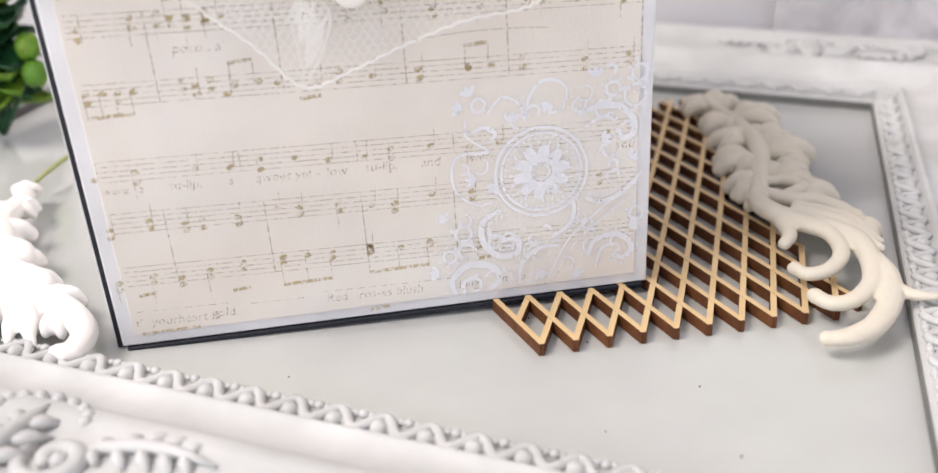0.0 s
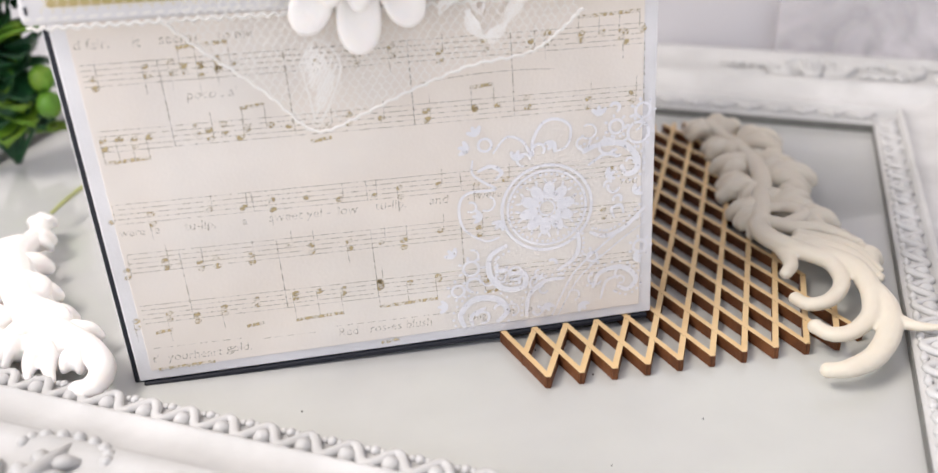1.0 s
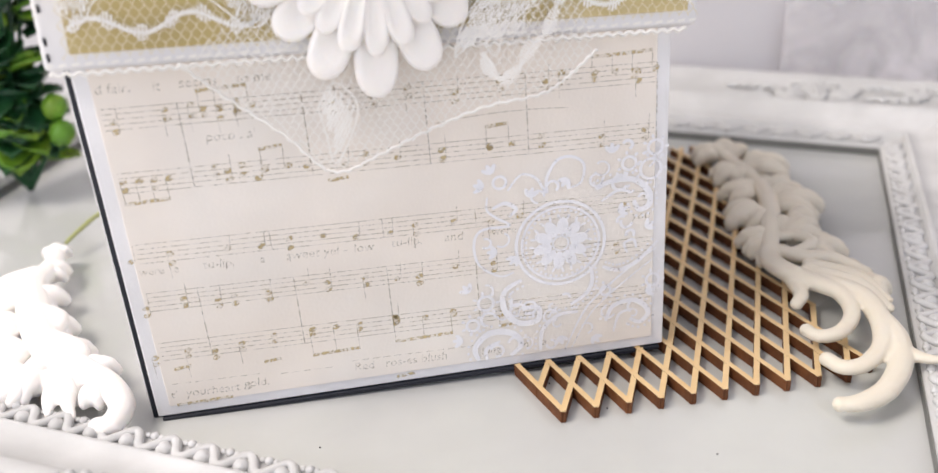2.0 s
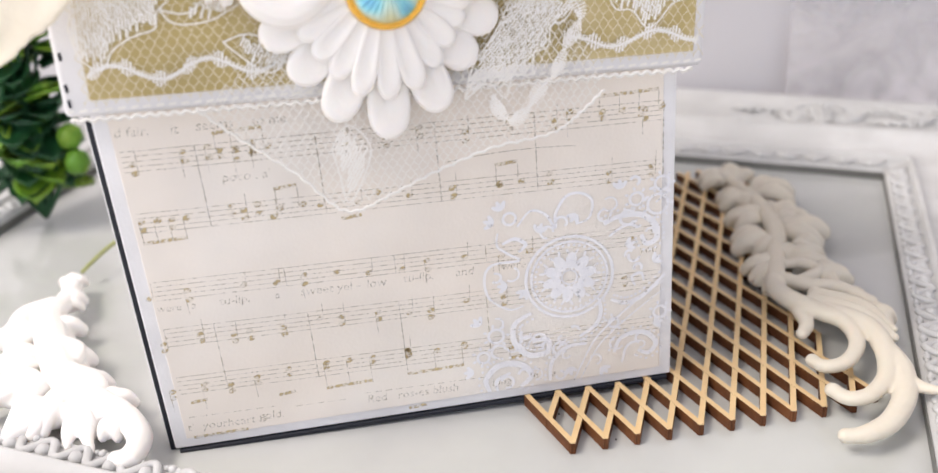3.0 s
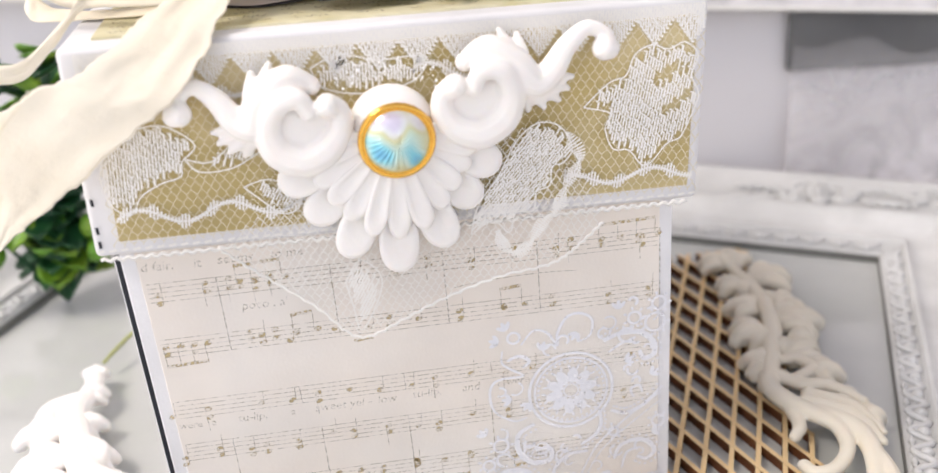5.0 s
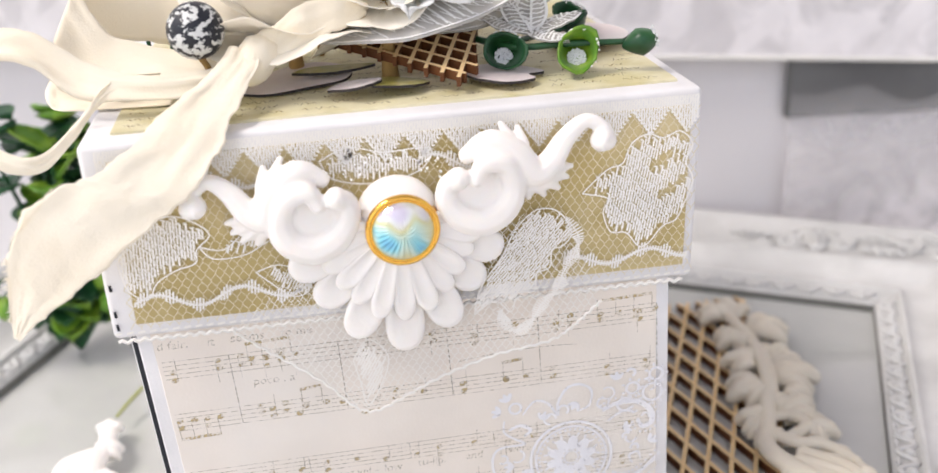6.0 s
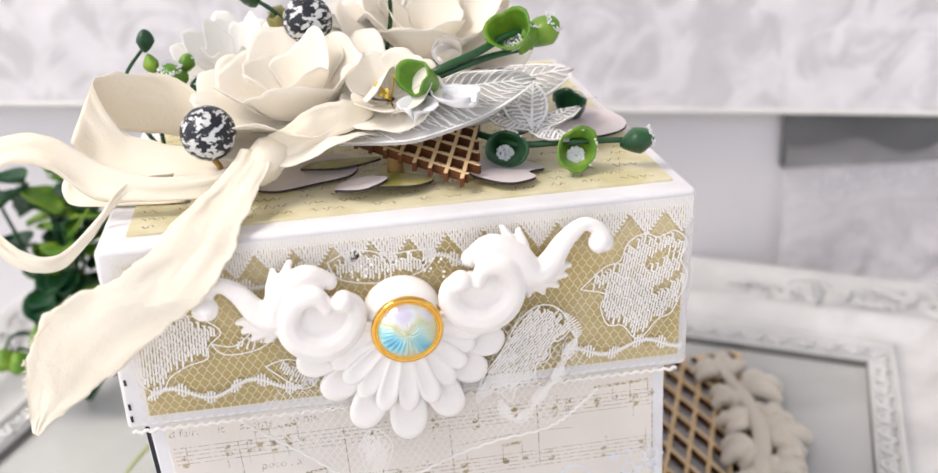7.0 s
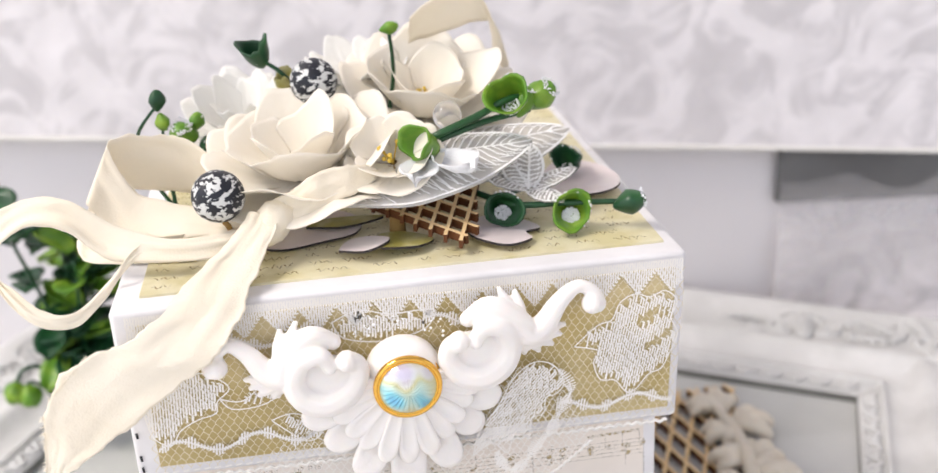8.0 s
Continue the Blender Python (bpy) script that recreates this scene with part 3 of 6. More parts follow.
for x0, x1, z in ((3.6, 20.0, 7.2), (23.6, 33.5, 6.6), (37.0, 62.0, 7.4)):
    x = x0 / 1000
    while x < x1 / 1000:
        thread(lines, [(x, YP, zline(z / 1000, x)), (x + 0.0014, YP, zline(z / 1000, x))], 0.00012)
        x += 0.0021
for txt, x, z, size in (("d fair,", 2.6, 63.6, 2.5), ("it", 11.6, 63.4, 2.5), ("seems", 15.8, 63.6, 2.5), ("to me", 25.0, 63.6, 2.4), ("poco . a'", 18.4, 53.9, 2.4),
                        ("were", 2.6, 30.2, 2.1), ("a", 8.6, 30.2, 2.1), ("tu-lip,", 13.6, 30.2, 2.4), ("a", 23.6, 30.2, 2.2), ("sweet yel", 28.2, 30.2, 2.5), ("-", 38.4, 30.2, 2.5), ("low", 40.3, 30.2, 2.5),
                        ("tu-lip,", 47.2, 30.4, 2.5), ("and", 57.0, 30.4, 2.5), ("I  were", 64.0, 30.6, 2.3), ("you", 93.0, 30.6, 2.4), ("t'", 2.8, 4.2, 2.3), ("yourheart is", 5.6, 4.2, 2.5), ("gold.", 16.4, 4.6, 2.5),
                        ("Red", 37.4, 5.2, 2.5), ("ros-es blush", 43.4, 5.2, 2.5), ("long", 62.4, 5.2, 2.3), ("in", 70.3, 5.6, 2.3), ("a", 74.6, 5.6, 2.3)):
    text_mesh(words, txt, x / 1000, zline(z / 1000, x / 1000), size / 1000, YP - 0.00004, -1.2, 0.12)
part("staff_print", lines, M_INK_GREY, paper, "thin grey printed staff lines", False, "stuff")
part("note_print", note_bm, M_INK, paper, "ochre printed notes and beams", False, "stuff")
part("word_print", words, M_INK_WORD, paper, "grey printed song words", False, "stuff")

# the white stencilled flourish in the lower corner
st = bmesh.new()
YS = YP - 0.00012
layer = [0]


def next_y():
    """A hair further forward each time, so that no two strokes share a plane."""
    layer[0] = (layer[0] + 1) % 60
    return YS - 0.000004 * layer[0]


def ring(cx, cz, r, w, a0=0.0, a1=2 * math.pi, n=40):
    yy = next_y()
    thread(st, [(cx + r * math.cos(a0 + (a1 - a0) * k / n), yy, cz + r * math.sin(a0 + (a1 - a0) * k / n)) for k in range(n + 1)], w)


def flow(pts, w, beads=0.0):
    """A brushed line through points in millimetres, thin at both ends; beads: a row of dots beside it."""
    run = catmull(pts, 12 * len(pts)) / 1000
    yy = next_y()
    prev, k = None, len(run) - 1
    for i, (x, z) in enumerate(run):
        dx, dz = run[min(i + 1, k)] - run[max(i - 1, 0)]
        ln = math.hypot(dx, dz) or 1.0
        h = w / 2000 * (0.45 + 0.55 * math.sin(math.pi * (0.08 + 0.84 * i / k)))
        nx, nz = -dz / ln * h, dx / ln * h
        q = (st.verts.new((x - nx, yy, z - nz)), st.verts.new((x + nx, yy, z + nz)))
        if prev:
            st.faces.new((prev[0], prev[1], q[1], q[0]))
        prev = q
        if beads and i % 4 == 2:
            disc(st, x + nx / h * beads / 1000, z + nz / h * beads / 1000, 0.00030, 0.00030, 0, next_y(), 7)


MX, MZ = 0.0787, 0.0256
for r, w in ((0.0086, 0.00060), (0.0075, 0.00050), (0.0015, 0.00035)):
    ring(MX, MZ, r, w)
for k in range(40):
    a = k * math.pi / 20
    disc(st, MX + 0.0068 * math.cos(a), MZ + 0.0068 * math.sin(a), 0.00032, 0.00032, 0, next_y(), 6)
for k in range(10):
    a = k * math.pi / 5 + 0.2
    disc(st, MX + 0.0036 * math.cos(a), MZ + 0.0036 * math.sin(a), 0.0019, 0.00115, a, next_y())
    for da in (-0.16, 0.16):
        disc(st, MX + 0.0056 * math.cos(a + da), MZ + 0.0056 * math.sin(a + da), 0.0007, 0.00028, a + da * 3, next_y(), 6)
# loops over the medallion
flow([(69.0, 37.6), (71.6, 40.4), (74.4, 39.4), (76.2, 36.4), (76.4, 39.2), (78.4, 42.4), (81.2, 42.8), (83.4, 41.0), (82.8, 37.6), (80.2, 36.6)], 0.60)
ring(0.0676, 0.0394, 0.0012, 0.0005)
flow([(65.2, 36.8), (65.0, 34.2), (66.8, 32.4), (69.0, 30.6), (64.0, 30.4), (62.2, 28.0), (62.8, 23.4), (66.6, 20.4), (69.4, 20.8)], 0.55)
flow([(66.0, 34.4), (68.4, 35.2), (70.4, 33.8), (69.0, 32.4)], 0.8)
# broad scrolls with beads
flow([(85.6, 35.8), (88.6, 37.0), (93.0, 36.8), (95.8, 34.2), (96.0, 31.4), (94.0, 30.6), (93.0, 32.6)], 1.25, 1.3)
flow([(86.6, 33.2), (89.8, 35.0), (92.6, 34.4)], 0.6)
flow([(70.8, 19.0), (67.4, 17.0), (67.2, 13.0), (69.8, 9.8), (73.6, 9.8), (73.8, 12.6), (71.0, 12.8)], 1.25, 1.3)
flow([(61.6, 2.4), (61.0, 5.4), (64.0, 8.2), (68.4, 7.6), (70.2, 4.8), (68.0, 2.6)], 1.35, 1.4)
flow([(63.2, 2.4), (63.2, 4.8), (66.0, 6.2)], 0.8)
flow([(74.0, 3.0), (74.6, 7.4), (77.8, 10.2), (81.8, 10.4)], 0.9, 1.0)
flow([(87.4, 7.4), (89.0, 10.6), (93.4, 11.2), (96.2, 8.4), (94.6, 6.2), (92.4, 7.2)], 1.1, 1.2)
flow([(89.0, 4.8), (90.2, 8.6), (93.2, 9.4)], 0.6)
flow([(79.0, 2.4), (82.2, 9.0), (85.0, 12.8), (91.6, 18.2), (97.6, 22.2)], 0.45)
flow([(80.2, 2.2), (83.6, 8.6), (86.4, 11.8), (92.6, 16.8), (97.8, 20.4)], 0.32)
flow([(86.8, 19.6), (90.0, 18.4), (93.8, 19.8), (97.8, 23.6)], 0.95, 1.0)
flow([(91.8, 21.8), (91.2, 23.8), (93.0, 24.4), (93.6, 22.6)], 0.6)
flow([(84.4, 20.2), (84.8, 17.0), (83.6, 14.2), (80.4, 12.2)], 0.9, 0.9)
for cx, cz, r in ((96.2, 38.6, 2.0), (97.0, 42.8, 1.4), (92.0, 40.2, 1.3), (63.6, 15.0, 1.5), (60.8, 10.6, 1.2), (97.0, 15.2, 1.3), (87.4, 14.2, 1.0)):
    ring(cx / 1000, cz / 1000, r / 1000, 0.00055)
    for k in range(7):
        a = k * 0.9
        disc(st, cx / 1000 + (r + 0.8) / 1000 * math.cos(a), cz / 1000 + (r + 0.8) / 1000 * math.sin(a), 0.00045, 0.00030, a, next_y(), 7)
for k in range(46):
    cx, cz = rng.uniform(60, 97), rng.uniform(3, 44)
    if cx - cz > 42 - rng.random() * 14 and (cx / 1000 - MX) ** 2 + (cz / 1000 - MZ) ** 2 > 0.0098 ** 2:
        a0 = rng.uniform(0, 6.28)
        ring(cx / 1000, cz / 1000, rng.uniform(0.0007, 0.0016), rng.uniform(0.00035, 0.0006), a0, a0 + rng.uniform(2.5, 5.5), 16)
for cx, cz, a0 in ((66.2, 41.4, 2.0), (64.6, 38.8, 2.8), (80.4, 38.6, 4.0), (73.0, 35.8, 1.2), (66.4, 25.4, 3.0), (70.0, 24.0, 4.0), (60.6, 17.8, 2.2), (58.6, 7.4, 3.0), (90.0, 30.6, 0.4), (95.4, 26.6, 0.6), (88.8, 42.6, 1.6), (78.0, 5.4, 5.0), (84.8, 4.4, 5.4), (95.6, 12.8, 0.2)):
    for q in (-1, 0, 1):
        a = a0 + q * 0.75
        disc(st, (cx + 1.0 * math.cos(a)) / 1000, (cz + 1.0 * math.sin(a)) / 1000, 0.00105, 0.00046, a, next_y(), 9)
bmesh.ops.translate(st, verts=st.verts, vec=(0.0003, 0, 0.0008))
part("stencil_flourish", st, M_STENCIL, paper, "white stencilled medallion and scrolls", False, "stuff")
# the walls spread a little towards the top, on the folded side
for ob in gift_box.children_recursive:
    for v in ob.data.vertices:
        v.co.x += (0.0007 - 0.034 * v.co.z) * (1 - v.co.x / W)
gift_box.matrix_world = Matrix.Translation((0, 0, -0.0006)) @ BOX_TILT

# ---- the lid ----
LX0, LX1, LY0, LY1, LZ0, LZ1 = -0.0064, 0.1018, -0.0046, 0.1034, 0.0680, 0.1048
lid = thing("box_lid", "white card box lid covered with olive paper and lace", "lid", (0.05, 0.05, LZ0))
bm = bmesh.new()
box(bm, (LX0, LY0, LZ0), (LX1, LY1, LZ1), 0.0011, 3)
part("lid_shell", bm, M_WHITE_CARD, lid, "white card shell with rounded edges")
bm = bmesh.new()
box(bm, (LX0 + 0.0045, LY0 - 0.0006, LZ0 + 0.0030), (LX1 - 0.0022, LY0 + 0.0002, LZ1 - 0.0030), 0.0001, 1)
part("front_paper", bm, M_OLIVE_PAPER, lid, "olive scrapbook paper", False)
bm = bmesh.new()
box(bm, (LX1 - 0.0002, LY0 + 0.004, LZ0 + 0.003), (LX1 + 0.0004, LY1 - 0.004, LZ1 - 0.003), 0.0001, 1)
part("side_paper", bm, M_OLIVE_PAPER, lid, "olive scrapbook paper", False)
bm = bmesh.new()
box(bm, (LX0 + 0.0050, LY0 + 0.0050, LZ1 - 0.0003), (LX1 - 0.0030, LY1 - 0.004, LZ1 + 0.0005), 0.0001, 1)
top_paper = part("top_paper", bm, M_SCRIPT_PAPER, lid, "olive paper with faded handwriting", False)
bm = bmesh.new()
rng = random.Random(3)
for r in range(26):
    y = LY0 + 0.008 + r * 0.0037
    x = LX0 + 0.007
    while x < LX1 - 0.008:
        n = rng.randint(3, 9)
        pts = [(x + q * 0.0005, y + 0.0010 * math.sin(q * 1.9 + r) * rng.uniform(0.3, 1.4), LZ1 + 0.00056) for q in range(n * 2)]
        thread(bm, pts, 0.00030, (0, 0, 1))
        x += n * 0.001 + rng.uniform(0.001, 0.004)
part("faded_handwriting", bm, M_SCRIPT, top_paper, "thin brown handwriting", False, "stuff")
TOP = LZ1 + 0.0005

# stitched white binding round the front edge of the lid
bm = bmesh.new()
for k in range(54):
    x = LX0 + 0.0005 + k * 0.002
    thread(bm, [(x, LY0 - 0.0003, LZ0 + 0.0012), (x + 0.0012, LY0 - 0.0003, LZ0 + 0.0014)], 0.0004)
pts = [(LX0 + 0.001 + k * 0.0005, LY0 - 0.0005, LZ0 - 0.0002 + 0.0003 * math.sin(k * 1.6)) for k in range(211)]
tube(bm, pts, 0.00036, 5)
part("lace_edging", bm, M_LACE, lid, "white looped edging")
bm = bmesh.new()
for k in (0, 1, 3, 6):
    z = LZ0 + 0.002 + k * 0.0026
    thread(bm, [(LX0 + 0.0013, LY0 - 0.0004, z), (LX0 + 0.0012, LY0 - 0.0004, z + 0.0013)], 0.0005)
part("stitches", bm, M_BLACK_CARD, lid, "dark dashes along the edge", False)


# ---- lace on the front of the lid ----
def hex_net(bm, x0, x1, z0, z1, cell, w, inside, y, wob=0.0):
    """Knotted six-sided net; inside(x, z) says where it is, y(x, z) how far forward."""
    dx, dz = cell, cell * 0.80
    rows, cols = int((z1 - z0) / dz) + 2, int((x1 - x0) / dx) + 2
    nz = random.Random(11)
    jit = {}

    def node(i, j, k):
        key = (i, j, k)
        if key not in jit:
            x = x0 + (i + 0.5 * (j % 2)) * dx + nz.uniform(-1, 1) * wob
            z = z0 + j * dz + (0.28 * dz if k else 0) + nz.uniform(-1, 1) * wob
            jit[key] = (x, z)
        return jit[key]

    def run(a, b):
        if inside(*a) and inside(*b):
            thread(bm, [(a[0], y(*a), a[1]), (b[0], y(*b), b[1])], w)

    for j in range(rows):
        for i in range(cols):
            lo, hi = node(i, j, 0), node(i, j, 1)
            run(lo, hi)
            if j % 2 == 0:
                run(hi, node(i, j + 1, 0))
                run(hi, node(i - 1, j + 1, 0))
            else:
                run(hi, node(i, j + 1, 0))
                run(hi, node(i + 1, j + 1, 0))


def in_poly(poly):
    def test(x, z):
        c = False
        for (ax, az), (bx, bz) in zip(poly, poly[1:] + poly[:1]):
            if (az > z) != (bz > z) and x < (bx - ax) * (z - az) / (bz - az) + ax:
                c = not c
        return c
    return test


def worked(bm, poly, y, pitch=0.00053, angle=80, hole=None, w=0.00036):
    """A solid motif of short stitches, brick-wise, with an outlining cord."""
    test = in_poly(poly)
    a = radians(angle)
    d, s = (math.cos(a), math.sin(a)), (-math.sin(a), math.cos(a))
    cx, cz = np.mean([p[0] for p in poly]), np.mean([p[1] for p in poly])
    R = max(math.hypot(p[0] - cx, p[1] - cz) for p in poly)
    nr = random.Random(int(cx * 1e5))
    n = int(2 * R / pitch)
    for k in range(n):
        q = -R + k * pitch
        t = -R + (k % 2) * 0.0009
        while t < R:
            ln = nr.uniform(0.0014, 0.0022)
            p0 = (cx + s[0] * q + d[0] * t, cz + s[1] * q + d[1] * t)
            p1 = (cx + s[0] * q + d[0] * (t + ln), cz + s[1] * q + d[1] * (t + ln))
            mid = ((p0[0] + p1[0]) / 2, (p0[1] + p1[1]) / 2)
            if test(*p0) and test(*p1) and not (hole and hole(*mid)):
                off = pitch * 0.3 * (1 if nr.random() < 0.5 else -1)
                thread(bm, [(p0[0], y, p0[1]), (p1[0], y, p1[1])], w * nr.uniform(0.8, 1.25))
                thread(bm, [(p1[0], y + 0.00006, p1[1]), (p1[0] + s[0] * pitch, y + 0.00006, p1[1] + s[1] * pitch)], w * 0.8)
            t += ln + 0.0002
    loop = catmull(list(poly) + [poly[0]], len(poly) * 4)
    thread(bm, [(p[0], y - 0.00006, p[1]) for p in loop], 0.00026)


lace = thing("lace_trim", "white floral net lace glued across the lid front", "lace", (0.048, LY0, LZ0))
YL = LY0 - 0.0010
bm = bmesh.new()
hex_net(bm, LX0 + 0.002, LX1 - 0.0005, LZ0 + 0.0022, LZ1 - 0.003, 0.00165, 0.00013, lambda x, z: LX0 + 0.003 < x < LX1 - 0.0006 and z < LZ1 - 0.0025, lambda x, z: YL, 0.00012)
part("lace_net", bm, M_NET, lace, "fine six-sided net", False, "stuff")
bm = bmesh.new()
YW = YL - 0.0002
FL_R = [(0.0805, 0.0875), (0.0850, 0.0915), (0.0880, 0.0925), (0.0895, 0.0960), (0.0925, 0.0975), (0.0955, 0.0965), (0.0985, 0.0975), (0.1010, 0.0950), (0.1000, 0.0915),
        (0.1015, 0.0880), (0.1000, 0.0835), (0.0985, 0.0805), (0.0960, 0.0795), (0.0935, 0.0765), (0.0915, 0.0760), (0.0890, 0.0790), (0.0860, 0.0795), (0.0845, 0.0835), (0.0855, 0.0860)]
eye_a, eye_b = in_poly([(0.0915, 0.0915), (0.0950, 0.0940), (0.0985, 0.0930), (0.0960, 0.0915), (0.0935, 0.0905)]), in_poly([(0.0935, 0.0855), (0.0990, 0.0895), (0.0995, 0.0885), (0.0945, 0.0845)])
FL_R = [(x - 0.0011, z) for x, z in FL_R]
worked(bm, FL_R, YW, hole=lambda x, z: eye_a(x, z) or eye_b(x, z))
FL_L = [(-0.0030, 0.0830), (-0.0010, 0.0885), (0.0030, 0.0905), (0.0075, 0.0912), (0.0110, 0.0895), (0.0130, 0.0870), (0.0105, 0.0845), (0.0100, 0.0820), (0.0065, 0.0810), (0.0030, 0.0790), (0.0010, 0.0760), (-0.0020, 0.0780)]
worked(bm, FL_L, YW, angle=86)
worked(bm, [(0.0110, 0.0850), (0.0150, 0.0840), (0.0190, 0.0870), (0.0215, 0.0890), (0.0240, 0.0860), (0.0215, 0.0840), (0.0180, 0.0825), (0.0130, 0.0825)], YW, angle=70)
worked(bm, [(0.0200, 0.0790), (0.0240, 0.0800), (0.0280, 0.0780), (0.0290, 0.0745), (0.0260, 0.0735), (0.0225, 0.0765)], YW, angle=60)
worked(bm, [(0.0330, 0.0985), (0.0380, 0.1005), (0.0440, 0.0990), (0.0520, 0.0990), (0.0500, 0.0950), (0.0420, 0.0935), (0.0350, 0.0950)], YW, angle=88)
# wavy bands along the bottom and top
for z0, amp, ph, xa, xb in ((0.0752, 0.0014, 0.0, -0.0015, 0.030), (0.0742, 0.0011, 1.0, 0.076, 0.1000), (0.0965, 0.0014, 2.0, 0.014, 0.034), (0.0962, 0.0016, 0.6, 0.050, 0.066)):
    x = xa
    while x < xb:
        f = lambda q: z0 + amp * math.sin((q - xa) * 420 + ph)
        fat = 0.35 + 0.65 * max(0.0, math.sin((x - xa) * 1300 + ph))
        thread(bm, [(x, YW, f(x) - 0.0013 * fat), (x + 0.0003, YW, f(x) + 0.0015 * fat)], 0.00036)
        thread(bm, [(x, YW + 0.00006, f(x)), (x + 0.00055, YW + 0.00006, f(x + 0.00055))], 0.0004)
        x += 0.00055
part("lace_flowers", bm, M_LACE, lace, "closely stitched white flowers", False, "stuff")
# pointed border along the top
bm = bmesh.new()
x, k = LX0 + 0.003, 0
while x < LX1 - 0.001:
    ph = (x / 0.0068) % 1.0
    depth = 0.0021 + 0.0046 * (1 - abs(2 * ph - 1)) ** 0.9
    n = 8
    thread(bm, [(x + 0.00007 * math.sin(q * 2.1 + x * 9000), YW, LZ1 - 0.0008 - depth * q / n) for q in range(n + 1)], 0.00034)
    z = LZ1 - 0.0008 - depth
    thread(bm, [(x, YW - 0.00003, z), (x + 0.00047, YW - 0.00003, z + 0.0002)], 0.0003)
    for q in range(1, int(depth / 0.0011)):
        thread(bm, [(x, YW - 0.00003, LZ1 - 0.0008 - 0.0011 * q - 0.0005 * (k % 2)), (x + 0.00047, YW - 0.00003, LZ1 - 0.0008 - 0.0011 * q - 0.0005 * (k % 2))], 0.00016)
    k += 1
    x += 0.00047
part("pointed_border", bm, M_LACE, lace, "pointed stitched border", False, "stuff")

# a loose scrap of net that hangs below the ornament
hang = thing("net_scrap", "loose piece of white net lace hanging below the lid", "lace", (0.045, LY0, 0.05))
SCRAP = [(0.0145, 0.0690), (0.0210, 0.0625), (0.0300, 0.0550), (0.0370, 0.0482), (0.0450, 0.0500), (0.0540, 0.0535), (0.0640, 0.0575), (0.0740, 0.0588), (0.0790, 0.0615), (0.0835, 0.0655), (0.0800, 0.0760), (0.0700, 0.0860), (0.0300, 0.0800)]
test = in_poly(SCRAP)


def scrap_y(x, z):
    return YL - 0.0012 - 0.0010 * math.sin(x * 210) + (0.0016 if z < LZ0 else 0) * min(1, (LZ0 - z) / 0.02)


bm = bmesh.new()
hex_net(bm, 0.012, 0.086, 0.046, 0.088, 0.0015, 0.00013, test, scrap_y, 0.00015)
part("net_ground", bm, M_LACE, hang, "fine six-sided net", False, "stuff")
bm = bmesh.new()
loop = catmull(SCRAP[:10], 120)
tube(bm, [(p[0] + 0.0002 * math.sin(i * 1.8), scrap_y(*p) - 0.0002, p[1] + 0.0002 * math.cos(i * 1.8)) for i, p in enumerate(loop)], 0.00027, 5)
part("scalloped_cord", bm, M_LACE, hang, "twisted white cord edge")
bm = bmesh.new()
worked(bm, [(0.0585, 0.0665), (0.0600, 0.0720), (0.0640, 0.0775), (0.0670, 0.0830), (0.0710, 0.0862), (0.0750, 0.0852), (0.0772, 0.0810), (0.0755, 0.0785), (0.0735, 0.0780), (0.0730, 0.0745), (0.0705, 0.0735), (0.0700, 0.0700), (0.0668, 0.0700), (0.0655, 0.0662), (0.0625, 0.0690)], YL - 0.0020, 0.00050, angle=48)
worked(bm, [(0.0355, 0.0600), (0.0385, 0.0640), (0.0420, 0.0600), (0.0405, 0.0545), (0.0375, 0.0500), (0.0365, 0.0550)], YL - 0.0016, angle=60)
rb = catmull([(0.0762, 0.0840), (0.0785, 0.0800), (0.0776, 0.0768), (0.0756, 0.0735), (0.0742, 0.0700), (0.0712, 0.0672), (0.0692, 0.0640), (0.0664, 0.0622), (0.0640, 0.0645), (0.0632, 0.0672)], 80)
for i, (p, q) in enumerate(zip(rb, rb[1:])):
    d = (q - p) / (np.linalg.norm(q - p) or 1)
    h = 0.0003 + 0.0009 * abs(math.sin(i * 0.24))
    yy = YL - 0.0022 - 0.000004 * i
    thread(bm, [(p[0] - d[1] * h, yy, p[1] + d[0] * h), (p[0] + d[1] * h, yy, p[1] - d[0] * h)], 0.00028)
    thread(bm, [(p[0], yy - 0.00003, p[1]), (q[0], yy - 0.00003, q[1])], 0.0002)
part("worked_leaf", bm, M_LACE, hang, "closely stitched leaf", False, "stuff")

# the lid sits a little askew and is higher at one end
for ob in list(lid.children_recursive) + list(lace.children):
    for v in ob.data.vertices:
        q, w = (v.co.x - LX0) / (LX1 - LX0), (v.co.z - LZ0) / (LZ1 - LZ0)
        v.co.x += 0.0008 * q * w
        v.co.z += (1 - w) * (0.0005 - 0.0008 * q) + 0.0004 * w * q

# ---- the cast ornament on the lid ----
def fuse(ob, size, rounds=3):
    """Runs the pieces of a casting into one skin, as a mould does."""
    r = ob.modifiers.new("fuse", "REMESH")
    r.mode, r.voxel_size, r.use_smooth_shade = "VOXEL", size, True
    k = ob.modifiers.new("soften", "SMOOTH")
    k.iterations, k.factor = rounds, 0.5
    return ob


def mm(x, y, z):
    return Vector((x, y, z)) / 1000


def mmline(pts, n):
    """A smooth run through points in millimetres, with a radius as last value."""
    c = catmull(pts, n) / 1000
    return [Vector(p[:3]) for p in c], [float(p[3]) for p in c]


ORN = Matrix.Translation((0.0457, LY0 - 0.0012, 0.0883)) @ Matrix.Rotation(radians(90), 4, "X")


